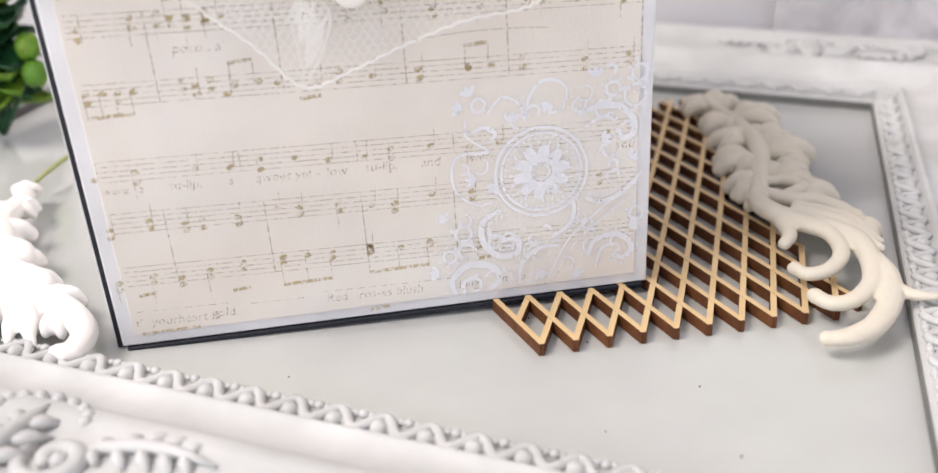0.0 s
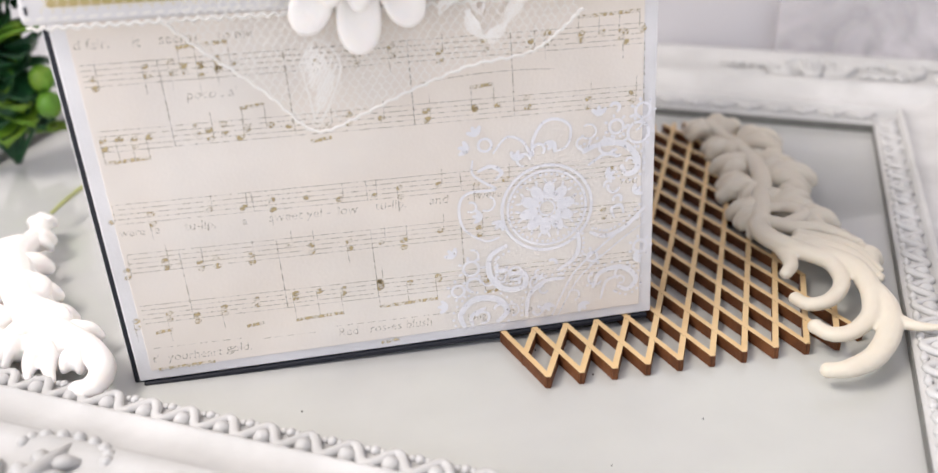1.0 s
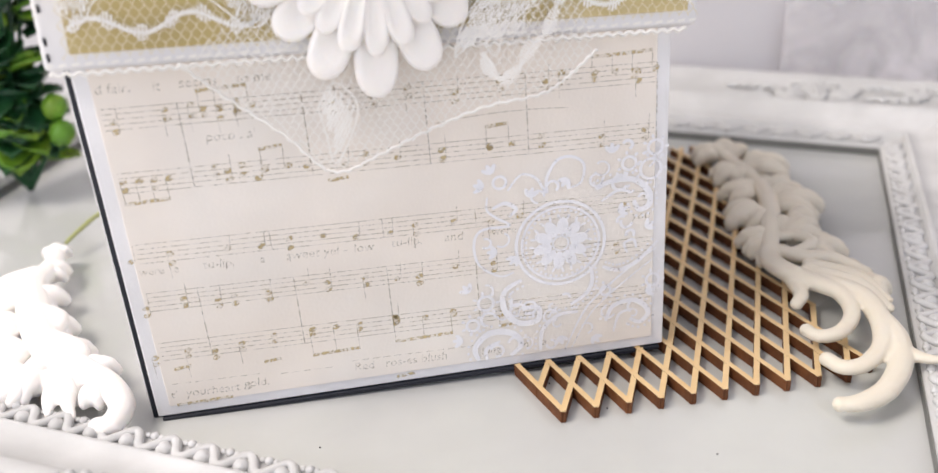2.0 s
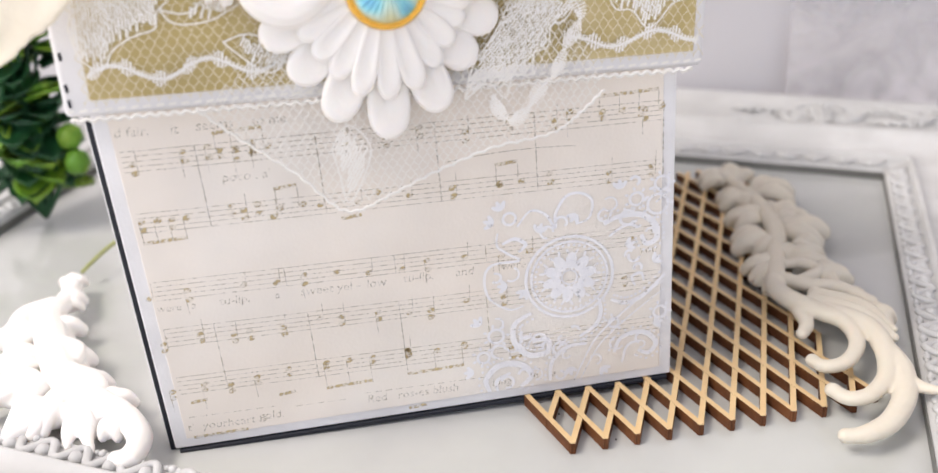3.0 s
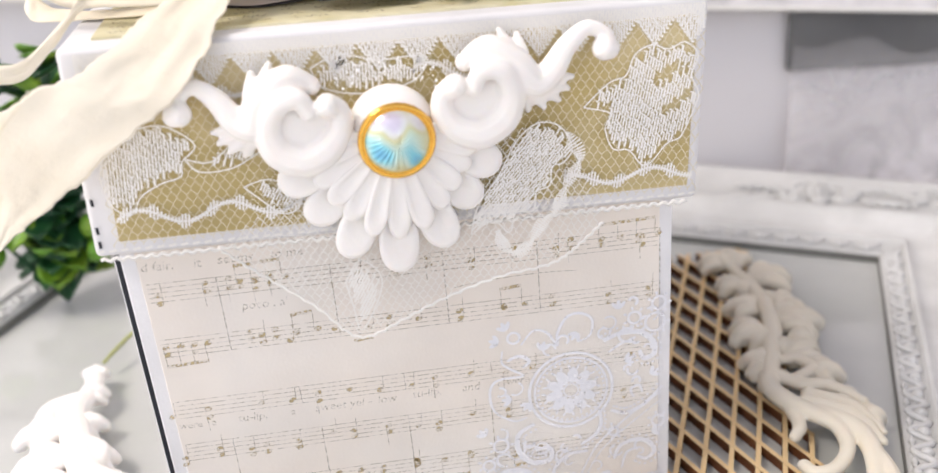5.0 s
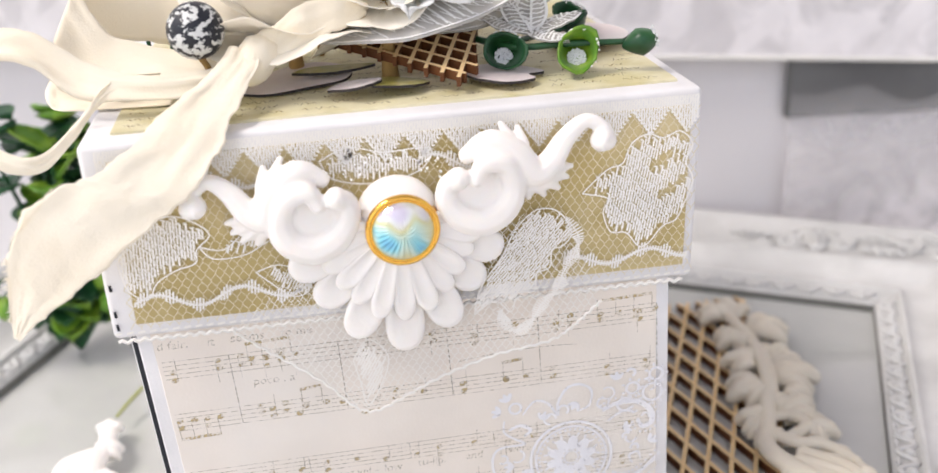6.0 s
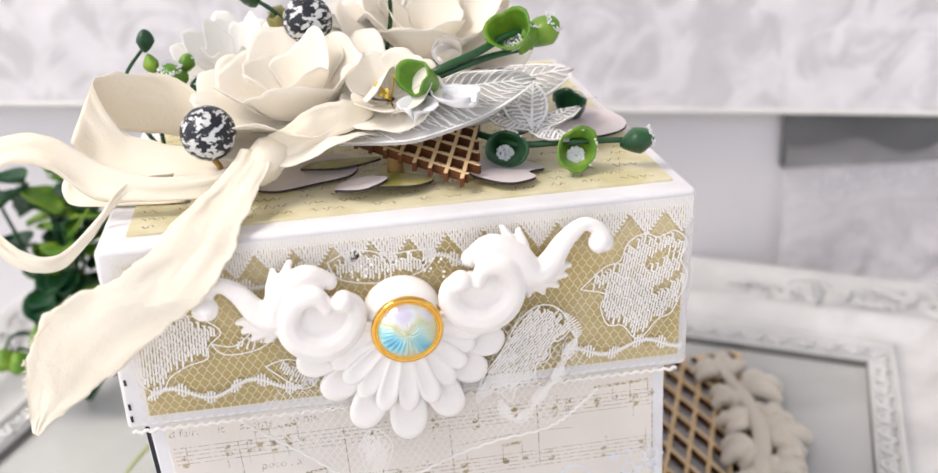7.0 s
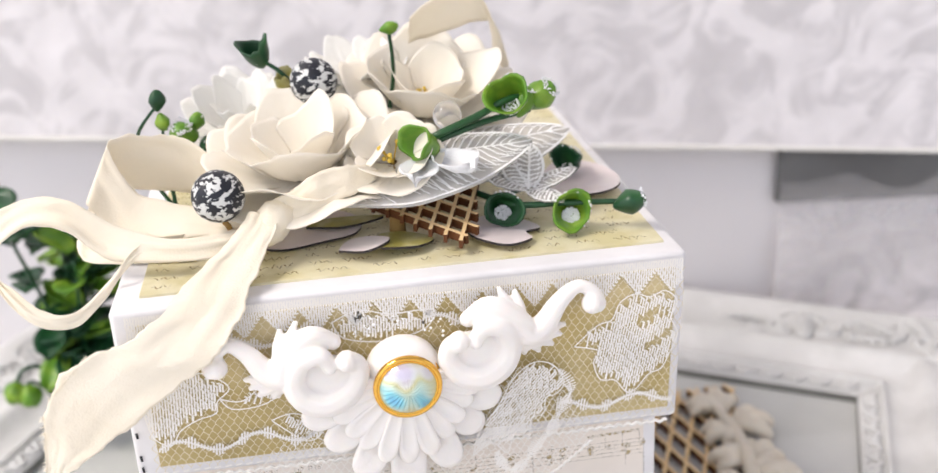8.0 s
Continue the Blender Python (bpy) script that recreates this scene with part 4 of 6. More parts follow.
def shell_petal(bm, angle, r0, length, width, z0, z1, rim):
    """One scooped spoon-like petal of the shell, solid, with a rounded rim."""
    ca, sa = math.cos(radians(angle)), math.sin(radians(angle))
    for v in ball(bm, (0, 0, 0), 1, 20, 14, Matrix.Rotation(radians(90), 4, "Y")):
        X, Y, Z = v.co.x, v.co.y, v.co.z
        X = math.copysign(abs(X) ** 0.6, X)
        u = (X + 1) / 2
        w = width / 2 * (0.42 + 0.62 * u)
        r = r0 + (length - r0) * u
        z = z0 + (z1 - z0) * u + Z * 1.3
        if Z > 0:
            z -= rim * 2.7 * max(0.0, 1 - (Y / 0.80) ** 2) * min(1, max(0, (0.95 - X) * 1.4)) * (0.35 + 0.65 * u)
        v.co = ORN @ mm(r * ca - Y * w * sa, r * sa + Y * w * ca, z)


orn = thing("plaster_ornament", "white cast plaster shell with scrolls on the lid front", "ornament", ORN.translation)
for k in range(9):
    a = 184 + k * 21.4
    bm = bmesh.new()
    ln = 20.6 + 6.8 * max(0, -math.sin(radians(a))) ** 7 + 1.2 * max(0, -math.cos(radians(a)))
    shell_petal(bm, a, 4, ln, 8.2 + (0.5 if k == 4 else 0), 3.9, 1.9 + 0.5 * (k % 2), 0.75)
    part("shell_petal", bm, M_PLASTER, orn)
for k in range(13):
    a = 183 + k * 14.5
    bm = bmesh.new()
    ln = 15.0 + 5.0 * max(0, -math.sin(radians(a))) ** 6 + 1.2 * max(0, -math.cos(radians(a)))
    shell_petal(bm, a, 4, ln, 4.9, 6.0, 4.0 + 0.4 * (k % 2), 0.65)
    part("shell_petal", bm, M_PLASTER, orn)
bm = bmesh.new()
vs = ball(bm, (0, 0, 0), (7.2, 7.0, 5.0), 28, 14)
for v in vs:
    v.co = ORN @ (Vector((v.co.x, v.co.y + 0.3, v.co.z + 2.6)) / 1000)
part("boss", bm, M_PLASTER, orn, "domed backing of the brooch")
for sx, nm in ((1, "scroll"), (-1, "scroll")):
    S = Matrix.Scale(sx, 4, (1, 0, 0))

    def stroke(bm, pts, n=30, sides=10, squash=0.85):
        p, r = mmline([(sx * a[0] * (1 if sx > 0 or a[0] < 24 else 0.93), a[1] - (0.06 if sx > 0 else 0.19) * a[0] - 0.6, a[2], 0.93 * a[3]) for a in pts], n)
        nn = ORN.to_3x3() @ Vector((0, 0, 1))
        tube(bm, [ORN @ q for q in p], r, sides, squash, nn)
        for e, rr in ((p[0], r[0]), (p[-1], r[-1])):
            ball(bm, ORN @ e, rr * 1.02, 10, 8)

    bm = bmesh.new()
    stroke(bm, [(10.4, 8.4, 7.0, 2.2), (8.6, 6.8, 6.2, 2.0), (8.6, 3.6, 5.4, 2.4), (11.0, 0.6, 4.9, 3.0), (15.0, -0.2, 4.6, 3.4), (18.8, 2.2, 4.6, 3.2), (20.2, 6.4, 5.2, 2.6),
                (18.6, 10.4, 6.6, 2.1), (15.0, 10.8, 7.0, 1.9), (13.6, 8.0, 6.8, 1.5)], 54)
    vs = ball(bm, (0, 0, 0), 1, 18, 10)
    for v in vs:
        v.co = ORN @ mm(sx * (14.2 + 7.2 * v.co.x), (2.6 if sx > 0 else 0.8) + 5.4 * v.co.y, 4.5 + 2.0 * v.co.z - 0.9 * max(0, 1 - v.co.x ** 2 - v.co.y ** 2))
    stroke(bm, [(12.6, 11.6, 4.2, 1.7), (16.5, 14.0, 4.8, 2.5), (21.0, 11.4, 4.8, 2.9), (24.2, 8.0, 4.4, 2.8), (27.2, 9.6, 4.0, 2.6), (30.2, 14.0, 3.8, 2.0), (33.6, 16.8, 3.6, 1.5), (36.6, 15.6, 3.6, 1.5), (37.4, 13.2, 3.8, 2.0)], 50)
    ball(bm, ORN @ mm(sx * 36.4 * (1 if sx > 0 else 0.93), 10.6 if sx > 0 else 5.8, 4.2), 0.0021, 12, 8)
    for ex, ey, r in ((19.0, 16.4, 1.2), (22.0, 15.6, 1.3), (30.6, 6.2, 1.2), (31.4, 8.2, 1.1), (29.0, 4.2, 1.2), (26.4, 3.0, 1.2), (23.6, 2.6, 1.2)):
        stroke(bm, [(21.6, 7.6, 2.6, 1.4), ((21.6 + ex) / 2 + 0.6, (7.6 + ey) / 2 + 0.4, 3.4, 1.7), (ex, ey, 2.2, r * 0.55)], 8, 7)
    fuse(part(nm, bm, M_PLASTER, orn), 0.00032)
# crushed glass crystals over the boss
bm = bmesh.new()
rng = random.Random(21)
for k in range(36):
    a, r = rng.uniform(0.7, 2.5), rng.uniform(8.2, 11.5)
    c = ORN @ mm(r * math.cos(a) * 1.3, r * math.sin(a), rng.uniform(0.6, 1.6))
    ball(bm, c, rng.uniform(0.00012, 0.00032), 5, 3)
tagged(new("glass_crystals", mesh_of("glass_crystals", bm, M_CRYSTAL, False)), "clear crushed glass crystals above the brooch", "crystals", kind="stuff")


def iridescent():
    """A foiled glass dome: blue-green turning to gold across it."""
    m = material("iridescent_glass", (0.6, 0.8, 0.85), 0.12, wash=0.02, coat=0.6)
    n, l = m.node_tree.nodes, m.node_tree.links
    tc, mp, ns = n.new("ShaderNodeTexCoord"), n.new("ShaderNodeMapping"), n.new("ShaderNodeTexNoise")
    mp.inputs["Location"].default_value = (3.1, 1.4, 0.2)
    l.new(tc.outputs["Object"], mp.inputs["Vector"])
    ns.inputs["Scale"].default_value, ns.inputs["Detail"].default_value = 150, 1.0
    l.new(mp.outputs[0], ns.inputs["Vector"])
    cr = n.new("ShaderNodeValToRGB")
    e = cr.color_ramp.elements
    e[0].position, e[0].color = 0.30, (0.16, 0.44, 0.72, 1)
    e[1].position, e[1].color = 0.72, (0.72, 0.66, 0.78, 1)
    for p, c in ((0.40, (0.28, 0.68, 0.80, 1)), (0.48, (0.62, 0.80, 0.72, 1)), (0.56, (0.72, 0.70, 0.42, 1)), (0.63, (0.80, 0.80, 0.80, 1))):
        k = e.new(p)
        k.color = c
    l.new(ns.outputs[0], cr.inputs[0])
    l.new(cr.outputs[0], n["Principled BSDF"].inputs["Base Color"])
    n["Principled BSDF"].inputs["Metallic"].default_value = 0.45
    n["Principled BSDF"].inputs["Thin Film Thickness"].default_value = 420
    return m


BROOCH = ORN @ Matrix.Translation((0.0004, -0.0013, -0.0016))
brooch = thing("cabochon_brooch", "round iridescent ribbed glass cabochon in a gold rim", "brooch", BROOCH @ mm(0, 0, 7))
bm = bmesh.new()
R0 = 5.35
N1, N2 = 120, 16
rings = []
for j in range(N2 + 1):
    q = j / N2
    row = []
    for i in range(N1):
        a = 2 * math.pi * i / N1
        x, y = R0 * q * math.cos(a), R0 * q * math.sin(a)
        px, py = x, y - 1.6
        d = math.hypot(px, py)
        rib = 0.16 * math.cos(34 * math.atan2(py, px)) * min(1, d / 2.0) * (1 - q ** 6)
        row.append(bm.verts.new(BROOCH @ mm(x, y, 8.0 + 3.0 * math.sqrt(max(0, 1 - (q * 0.97) ** 2)) + rib)))
    rings.append(row)
for r0, r1 in zip(rings, rings[1:]):
    for i in range(N1):
        bm.faces.new((r0[i], r1[i], r1[(i + 1) % N1], r0[(i + 1) % N1]))
bmesh.ops.remove_doubles(bm, verts=rings[0], dist=1e-6)
bmesh.ops.recalc_face_normals(bm, faces=bm.faces)
part("glass_dome", bm, iridescent(), brooch, "ribbed iridescent glass dome")
for r, z, th, nm in ((6.00, 8.2, 0.52, "gold_rim"), (5.50, 8.7, 0.24, "inner_rim"), (6.35, 6.3, 0.34, "outer_rim")):
    bm = bmesh.new()
    pts = [BROOCH @ mm(r * math.cos(a), r * math.sin(a), z) for a in (2 * math.pi * k / 64 for k in range(65))]
    tube(bm, pts, th / 1000, 10, 1.5 if nm == "gold_rim" else 1.0, BROOCH.to_3x3() @ Vector((0, 0, 1)), False)
    part(nm, bm, M_GOLD, brooch)
bm = bmesh.new()
rr = bmesh.ops.create_cone(bm, cap_ends=True, segments=48, radius1=0.0062, radius2=0.0058, depth=0.005)
bmesh.ops.transform(bm, matrix=BROOCH @ Matrix.Translation((0, 0, 0.0058)), verts=rr["verts"])
part("gold_cup", bm, M_GOLD, brooch)


# ---- cast resin ornaments in the tray ----
def resin_piece(name, label, strokes, lobes, foot, mat=M_RESIN):
    """An acanthus casting: hooked scrolls run into one body, and leaf clumps of ribbed fingers along it."""
    th = thing(name, label, "ornament", foot)
    bm = bmesh.new()
    for s in strokes:
        p, r = mmline(s, 26)
        tube(bm, p, r, 10, 0.85)
        for e, q in ((p[0], r[0]), (p[-1], r[-1] * 1.08)):
            ball(bm, e, (q, q, q * 0.85), 12, 8)
    fuse(part("scroll_body", bm, mat, th), 0.00042, 3)
    for i, (x, y, ang, ln, w) in enumerate(lobes):
        bm = bmesh.new()
        m = Matrix.Translation(mm(x, y, 3.0)) @ Matrix.Rotation(radians(ang), 4, "Z")
        for k in (-1, 0, 1):
            a = radians(k * 36)
            far = ln * (1.05, 0.86)[abs(k)] * (1 + 0.08 * math.sin(i * 3 + k * 2))
            e = (far * math.cos(a), w * 0.42 * k + ln * 0.34 * math.sin(a))
            q = w * (0.36, 0.32)[abs(k)]
            pp, rr = mmline([(0, 0.1 * w * k, 0, q * 0.9), (e[0] * 0.4, e[1] * 0.65, 2.6 - 0.3 * abs(k), q * 1.05), (e[0] * 0.8, e[1], 2.0 - 0.5 * abs(k), q), (e[0], e[1] * 1.08, 0.2, q * 0.80)], 12)
            tube(bm, [m @ c for c in pp], rr, 9, 0.85)
            ball(bm, m @ pp[-1], rr[-1], 8, 6)
        for v in ball(bm, (0, 0, 0), 1, 14, 8):
            v.co = m @ mm(ln * 0.42 + ln * 0.5 * v.co.x, w * 0.62 * v.co.y, 0.4 + 1.8 * v.co.z)
        fuse(part("leaf", bm, mat, th), 0.00045, 5)
    return th


resin_piece("resin_ornament", "ivory cast resin acanthus scroll lying over the wooden lattice",
            [[(136, 27, 6, 2.08), (133, 21, 6.4, 2.40), (134, 14, 6.6, 2.56), (137, 8, 6.8, 2.24), (140, 2.5, 6.6, 1.92), (138.6, -5, 6.0, 1.76), (133.6, -10, 5.4, 1.68), (129, -10.2, 5.0, 1.60), (127.8, -7, 4.8, 1.44)],
             [(134, 13, 5.6, 1.60), (133, 6, 5.6, 1.68), (130.4, 2.8, 5.2, 1.36)],
             [(139, 9, 6.6, 2.08), (143.4, 1, 6.8, 2.24), (143, -7, 6.4, 2.32), (138.6, -16.6, 5.8, 2.00), (132.4, -21.6, 5.2, 1.76), (128, -21.4, 4.8, 1.68), (126.6, -17.8, 4.6, 1.60)],
             [(143.2, -6, 6.0, 2.24), (142.4, -15, 5.6, 2.48), (138.6, -23, 4.8, 2.40), (132, -29.4, 4.2, 2.24), (126, -31.4, 3.8, 1.92), (122.4, -30.8, 3.6, 1.52)],
             [(142, -11, 5.6, 1.92), (141.4, -18, 5.4, 1.76), (143.2, -22.6, 5.4, 1.28), (147.4, -24.4, 5.4, 0.72)],
             [(138, 13, 6.8, 2.08), (145, 5, 6.8, 2.08), (147.4, -4, 5.6, 1.12)],
             [(140, 16, 6.6, 1.92), (147.6, 9.4, 6.2, 1.76), (150, 0, 5.0, 0.80)],
             [(136, 27, 6.0, 2.08), (140.6, 20, 6.8, 1.92), (146.4, 18.6, 6.4, 1.92), (151.2, 11.6, 5.6, 1.44)],
             [(136, 27, 6.0, 2.24), (140, 36, 5.6, 2.40), (146, 48, 5.4, 2.56), (150, 60, 5.2, 2.56), (152, 74, 4.8, 2.24), (152, 90, 4.4, 1.76)],
             [(141, 24, 6, 1.76), (146.6, 27.4, 6, 1.76), (145, 33, 5.6, 1.60), (140, 33.6, 5.4, 1.28)]],
            [(140, 34, 150, 7, 6.4), (144, 36, 20, 9, 8.0), (146, 29, -20, 8, 6.4), (139, 30, 215, 6, 5.4), (145, 50, 190, 9, 7.6), (150, 54, -5, 10, 9.0), (153, 62, 40, 8, 7.4), (148, 62, 150, 7, 7.0), (150, 46, -40, 6, 6.0),
             (150, 78, 205, 6, 6.4), (155, 80, 0, 10, 8.4), (153, 90, 80, 8, 7.4), (150, 92, 150, 6, 6.0), (146, 16, 5, 5.5, 5.0), (149, 8, -15, 5, 4.4)], mm(143, 10, 2.3))
# the strong light on this casting is put into its whiter colour
resin_piece("resin_ornament", "cast resin scroll beside the box, whitened for the bright light on it",
            [[(-29, 70, 4.4, 2.6), (-28.5, 62, 5, 2.4), (-31, 52, 5.4, 3.6), (-29, 42, 5.6, 3.8), (-26, 31, 5.6, 3.8), (-21, 19, 5.4, 3.6), (-14, 11.6, 5.2, 3.0), (-8.6, 5, 5.0, 2.8), (-5.6, -1.6, 4.4, 2.6), (-7, -6.8, 3.8, 2.3), (-9.4, -6.2, 3.6, 1.8)],
             [(-22, 18, 5, 3.0), (-26, 10, 4.6, 2.6), (-30.6, 6.6, 4, 1.8)], [(-18, 12, 5, 2.4), (-19.4, 5, 4.2, 1.8), (-19.4, 0.6, 3.2, 0.8)], [(-15, 10, 4.8, 2.2), (-16, 3, 4.0, 1.6), (-14.6, -1.8, 3.2, 0.7)],
             [(-26, 36, 6, 2.8), (-22.4, 33, 6, 2.6), (-22.6, 28, 5.8, 2.2), (-26.6, 27, 5.6, 1.8)], [(-22, 24, 6, 2.6), (-16.4, 18.6, 5.8, 2.6), (-15.6, 13.6, 5.2, 2.0)],
             [(-12.6, 11.6, 5.0, 1.2), (-10.4, 10.6, 5.6, 0.5)], [(-31, 56, 6, 2.8), (-36.6, 54, 5.6, 2.6), (-37, 47.4, 5.4, 2.4), (-32.4, 46, 5.2, 2.0)]],
            [(-31, 46, 15, 7, 6.4), (-33, 46, 190, 9, 7.0), (-30, 34, 195, 10, 7.4), (-27, 24, 205, 11, 7.4), (-24, 14, 215, 9, 6.0), (-30, 60, 30, 5, 4.6), (-29, 70, 90, 4, 4.0), (-34, 52, 130, 6, 5.0), (-20, 20, 20, 6, 5.6), (-14, 12.6, 10, 5, 4.6), (-25, 32, 10, 6, 5.6), (-18, 10, -65, 6, 4.2), (-11, 6, -80, 5, 3.8), (-22, 14, 250, 7, 4.6)], mm(-25, 30, 0), M_PLASTER)
bm = bmesh.new()
p, r = mmline([(-28, 78, 4, 0.5), (-25, 84, 5, 0.6), (-20, 92, 6, 0.6), (-12, 104, 4, 0.6), (-6, 112, 1.0, 0.6)], 16)
tube(bm, p, r, 6)
tagged(new("grass_stalk", mesh_of("grass_stalk", bm, material("pale_green_stalk", (0.36, 0.38, 0.16), 0.6), True)), "thin pale green stalk lying on the tray", "stalk")

# ---- flowers, ribbon and trimmings on the lid ----
def band(bm, rows, n, across=8, ripple=0.0006, seed=0, thick=0.00014):
    """A ribbon between two edges: rows of (x, y, z, x, y, z) in millimetres."""
    c = catmull(rows, n) / 1000
    k = len(c) - 1

    def f(u, v):
        p = c[min(k, round(u * k))]
        a, b = Vector(p[:3]), Vector(p[3:])
        ea = 0.5 * noise.noise((u * 13 + seed, 2.2, seed)) + 0.3 * noise.noise((u * 41, 8.1, seed))
        eb = 0.5 * noise.noise((u * 13 + seed, 7.7, seed)) + 0.3 * noise.noise((u * 41, 3.4, seed))
        q = a.lerp(b, v + 0.13 * (ea * (1 - v) + eb * v))
        w = noise.noise((u * 9 + seed, v * 3.1, seed)) + 0.22 * noise.noise((u * 20 + seed, v * 9, seed + 5)) + 0.12 * noise.noise((u * 62 + seed, v * 4, seed + 9)) + 0.55 * noise.noise((u * 3.2 + seed, v * 4.0, seed + 20))
        return q + Vector((0.25, -0.8, 0.55)) * w * ripple * 1.6
    sheet(bm, f, k, across, thick)


def fray(bm, a, b, out, n, length, seed):
    rg = random.Random(seed)
    for i in range(n):
        p = Vector(a).lerp(Vector(b), rg.random())
        d = Vector(out).normalized() + Vector((rg.uniform(-.5, .5), rg.uniform(-.3, .3), rg.uniform(-.4, .4)))
        e = p + d * length * rg.uniform(0.4, 1.2)
        thread(bm, [tuple(p), tuple((p + e) / 2 + Vector((0, -0.0002, 0.0002))), tuple(e)], 0.00009, (0, -1, 0.2))


bow = thing("ribbon_bow", "cream crinkled seam-binding ribbon bow with frayed tails", "ribbon", (0.02, 0.012, TOP))
bm = bmesh.new()
band(bm, [(20, 9.5, 116.5, 25.5, 8.5, 115), (15, 4, 112.4, 22.6, 3.4, 110.8), (8, -4, 109, 19, -5.4, 106.4), (4, -9, 106, 16, -10.4, 102), (-2.4, -11, 101.8, 11, -12.4, 96.5), (-9.4, -11.6, 100, 3.4, -12.4, 91.2),
          (-15.4, -11, 95.6, -4.6, -11.8, 84.8), (-19.2, -11, 88, -11.4, -11.6, 80), (-20.4, -11, 80.5, -16.4, -11.6, 77), (-20.9, -11, 74.5, -19.9, -11.6, 74.0)], 150, 26, 0.00042, 2, 0.00012)
tail = part("tail", bm, M_RIBBON, bow, "long crinkled tail hanging over the lid")
bm = bmesh.new()
fray(bm, mm(-19.0, -11, 89), mm(-20.5, -11, 77), (-1, 0, -0.2), 90, 0.0007, 4)
fray(bm, mm(-9.4, -11.4, 100), mm(-17.6, -11, 91.6), (-0.8, 0, 0.5), 90, 0.0007, 5)
part("frayed_threads", bm, M_RIBBON, tail, "loose threads", False, "stuff")
bm = bmesh.new()
band(bm, [(23, 11, 117, 23, 9.5, 110.4), (28, 10.5, 119.6, 28.6, 9, 113), (34, 10.5, 123, 35, 9.5, 116), (40, 11, 123.4, 41.4, 11, 118), (45, 14, 121, 44.6, 14, 119), (42, 19, 116, 40, 21, 113), (36, 20, 113, 34, 22, 110)], 44, 8, 0.0006, 7)
part("loop", bm, M_RIBBON, bow)
bm = bmesh.new()
band(bm, [(24, 12, 115, 24, 10, 111), (14, 9, 112.6, 14, 7, 108.6), (3, 9, 113.0, 3, 7, 108.8), (-6, 11, 116.2, -7, 9, 109.5), (-13, 12, 121, -14, 10, 115.5), (-20, 13, 122, -21, 11, 116.8), (-27, 13, 119, -28, 11, 112.5),
          (-30, 12, 112, -28.5, 10, 108.5), (-27.5, 8, 105.5, -25.0, 7, 106.5), (-22, 5.5, 99.3, -20.5, 5.5, 102), (-15, 5, 98.0, -14.5, 5, 101), (-9.0, 5, 102.6, -7.5, 6, 106.4), (-3, 8, 108.6, -1, 9, 112), (5, 11, 110.2, 7, 12, 112)], 96, 8, 0.0008, 11)
part("loop", bm, M_RIBBON, bow, "wide loop hanging past the lid's corner")
bm = bmesh.new()
band(bm, [(20, 16, 112, 20, 12, 110), (10, 20, 114, 8, 14, 110.5), (-2, 22, 118, -6, 17, 111.5), (-7, 25, 127, -11.5, 19, 118), (-3, 30, 127.5, -8, 31, 116), (6, 31, 126, 6, 34, 113), (14, 28, 121, 16, 30, 111)], 54, 9, 0.0007, 16)
part("loop", bm, M_RIBBON, bow, "upright loop")
bm = bmesh.new()
band(bm, [(57, 52, 143, 57, 58, 136), (64, 50, 148, 68, 57, 139), (72, 52, 147, 75, 58, 140), (77, 56, 140, 77, 60, 137), (80, 60, 132.5, 77.5, 62, 131), (81, 62, 126, 77, 64, 124), (76, 62, 118, 72, 64, 117)], 44, 8, 0.0006, 23)
part("loop", bm, M_RIBBON, bow, "loop standing behind the flowers")
bm = bmesh.new()
band(bm, [(-10, 36, 118, -12, 30, 112), (-14, 30, 112, -16, 26, 108), (-12, 24, 107, -14, 20, 105.2), (-2, 20, 106, -4, 16, 105.2), (8, 18, 107, 8, 13, 106)], 30, 6, 0.0006, 31)
part("loop", bm, M_RIBBON, bow)
bm = bmesh.new()
for v in ball(bm, (0, 0, 0), 1, 22, 14):
    k = 1 + 0.14 * noise.noise(v.co * 2.3)
    v.co = mm(24.0 + 4.2 * v.co.x * k, 10.5 + 3.2 * v.co.y * k, 113.4 + 4.4 * v.co.z * k + 1.2 * v.co.x)
part("knot", bm, M_RIBBON, bow)


def petal_mesh(bm, m, length, width, lift, curl, ruffle, seed, notch=0.0, thick=0.00012):
    """One cloth petal that leaves m's origin along x and rises as it goes."""
    def f(u, v):
        t = 2 * v - 1
        w = width * max(0.02, math.sin(math.pi * (0.035 + 0.963 * u) ** 1.25)) ** 0.5
        a = lift - curl * u
        x = length * u * math.cos(a * 0.9) * (1 - 0.10 * t * t)
        z = length * (math.sin(lift) * u - 0.5 * curl * u * u) + width * 0.28 * t * t * (1 - u * 0.5)
        rf = ruffle * u ** 2 * (math.sin(t * 5.5 + seed) + 0.7 * noise.noise((t * 3 + seed, u * 3, seed)))
        wr = 0.25 * ruffle * noise.noise((u * 6 + seed, t * 6, 3.3))
        return m @ Vector((x + rf * 0.4 - notch * max(0, 1 - abs(t) * 3) * u ** 4, t * w / 2, z + rf + wr))
    sheet(bm, f, 14, 16, thick)


def mm_shift(z):
    return Matrix.Translation((0, 0, z / 1000))


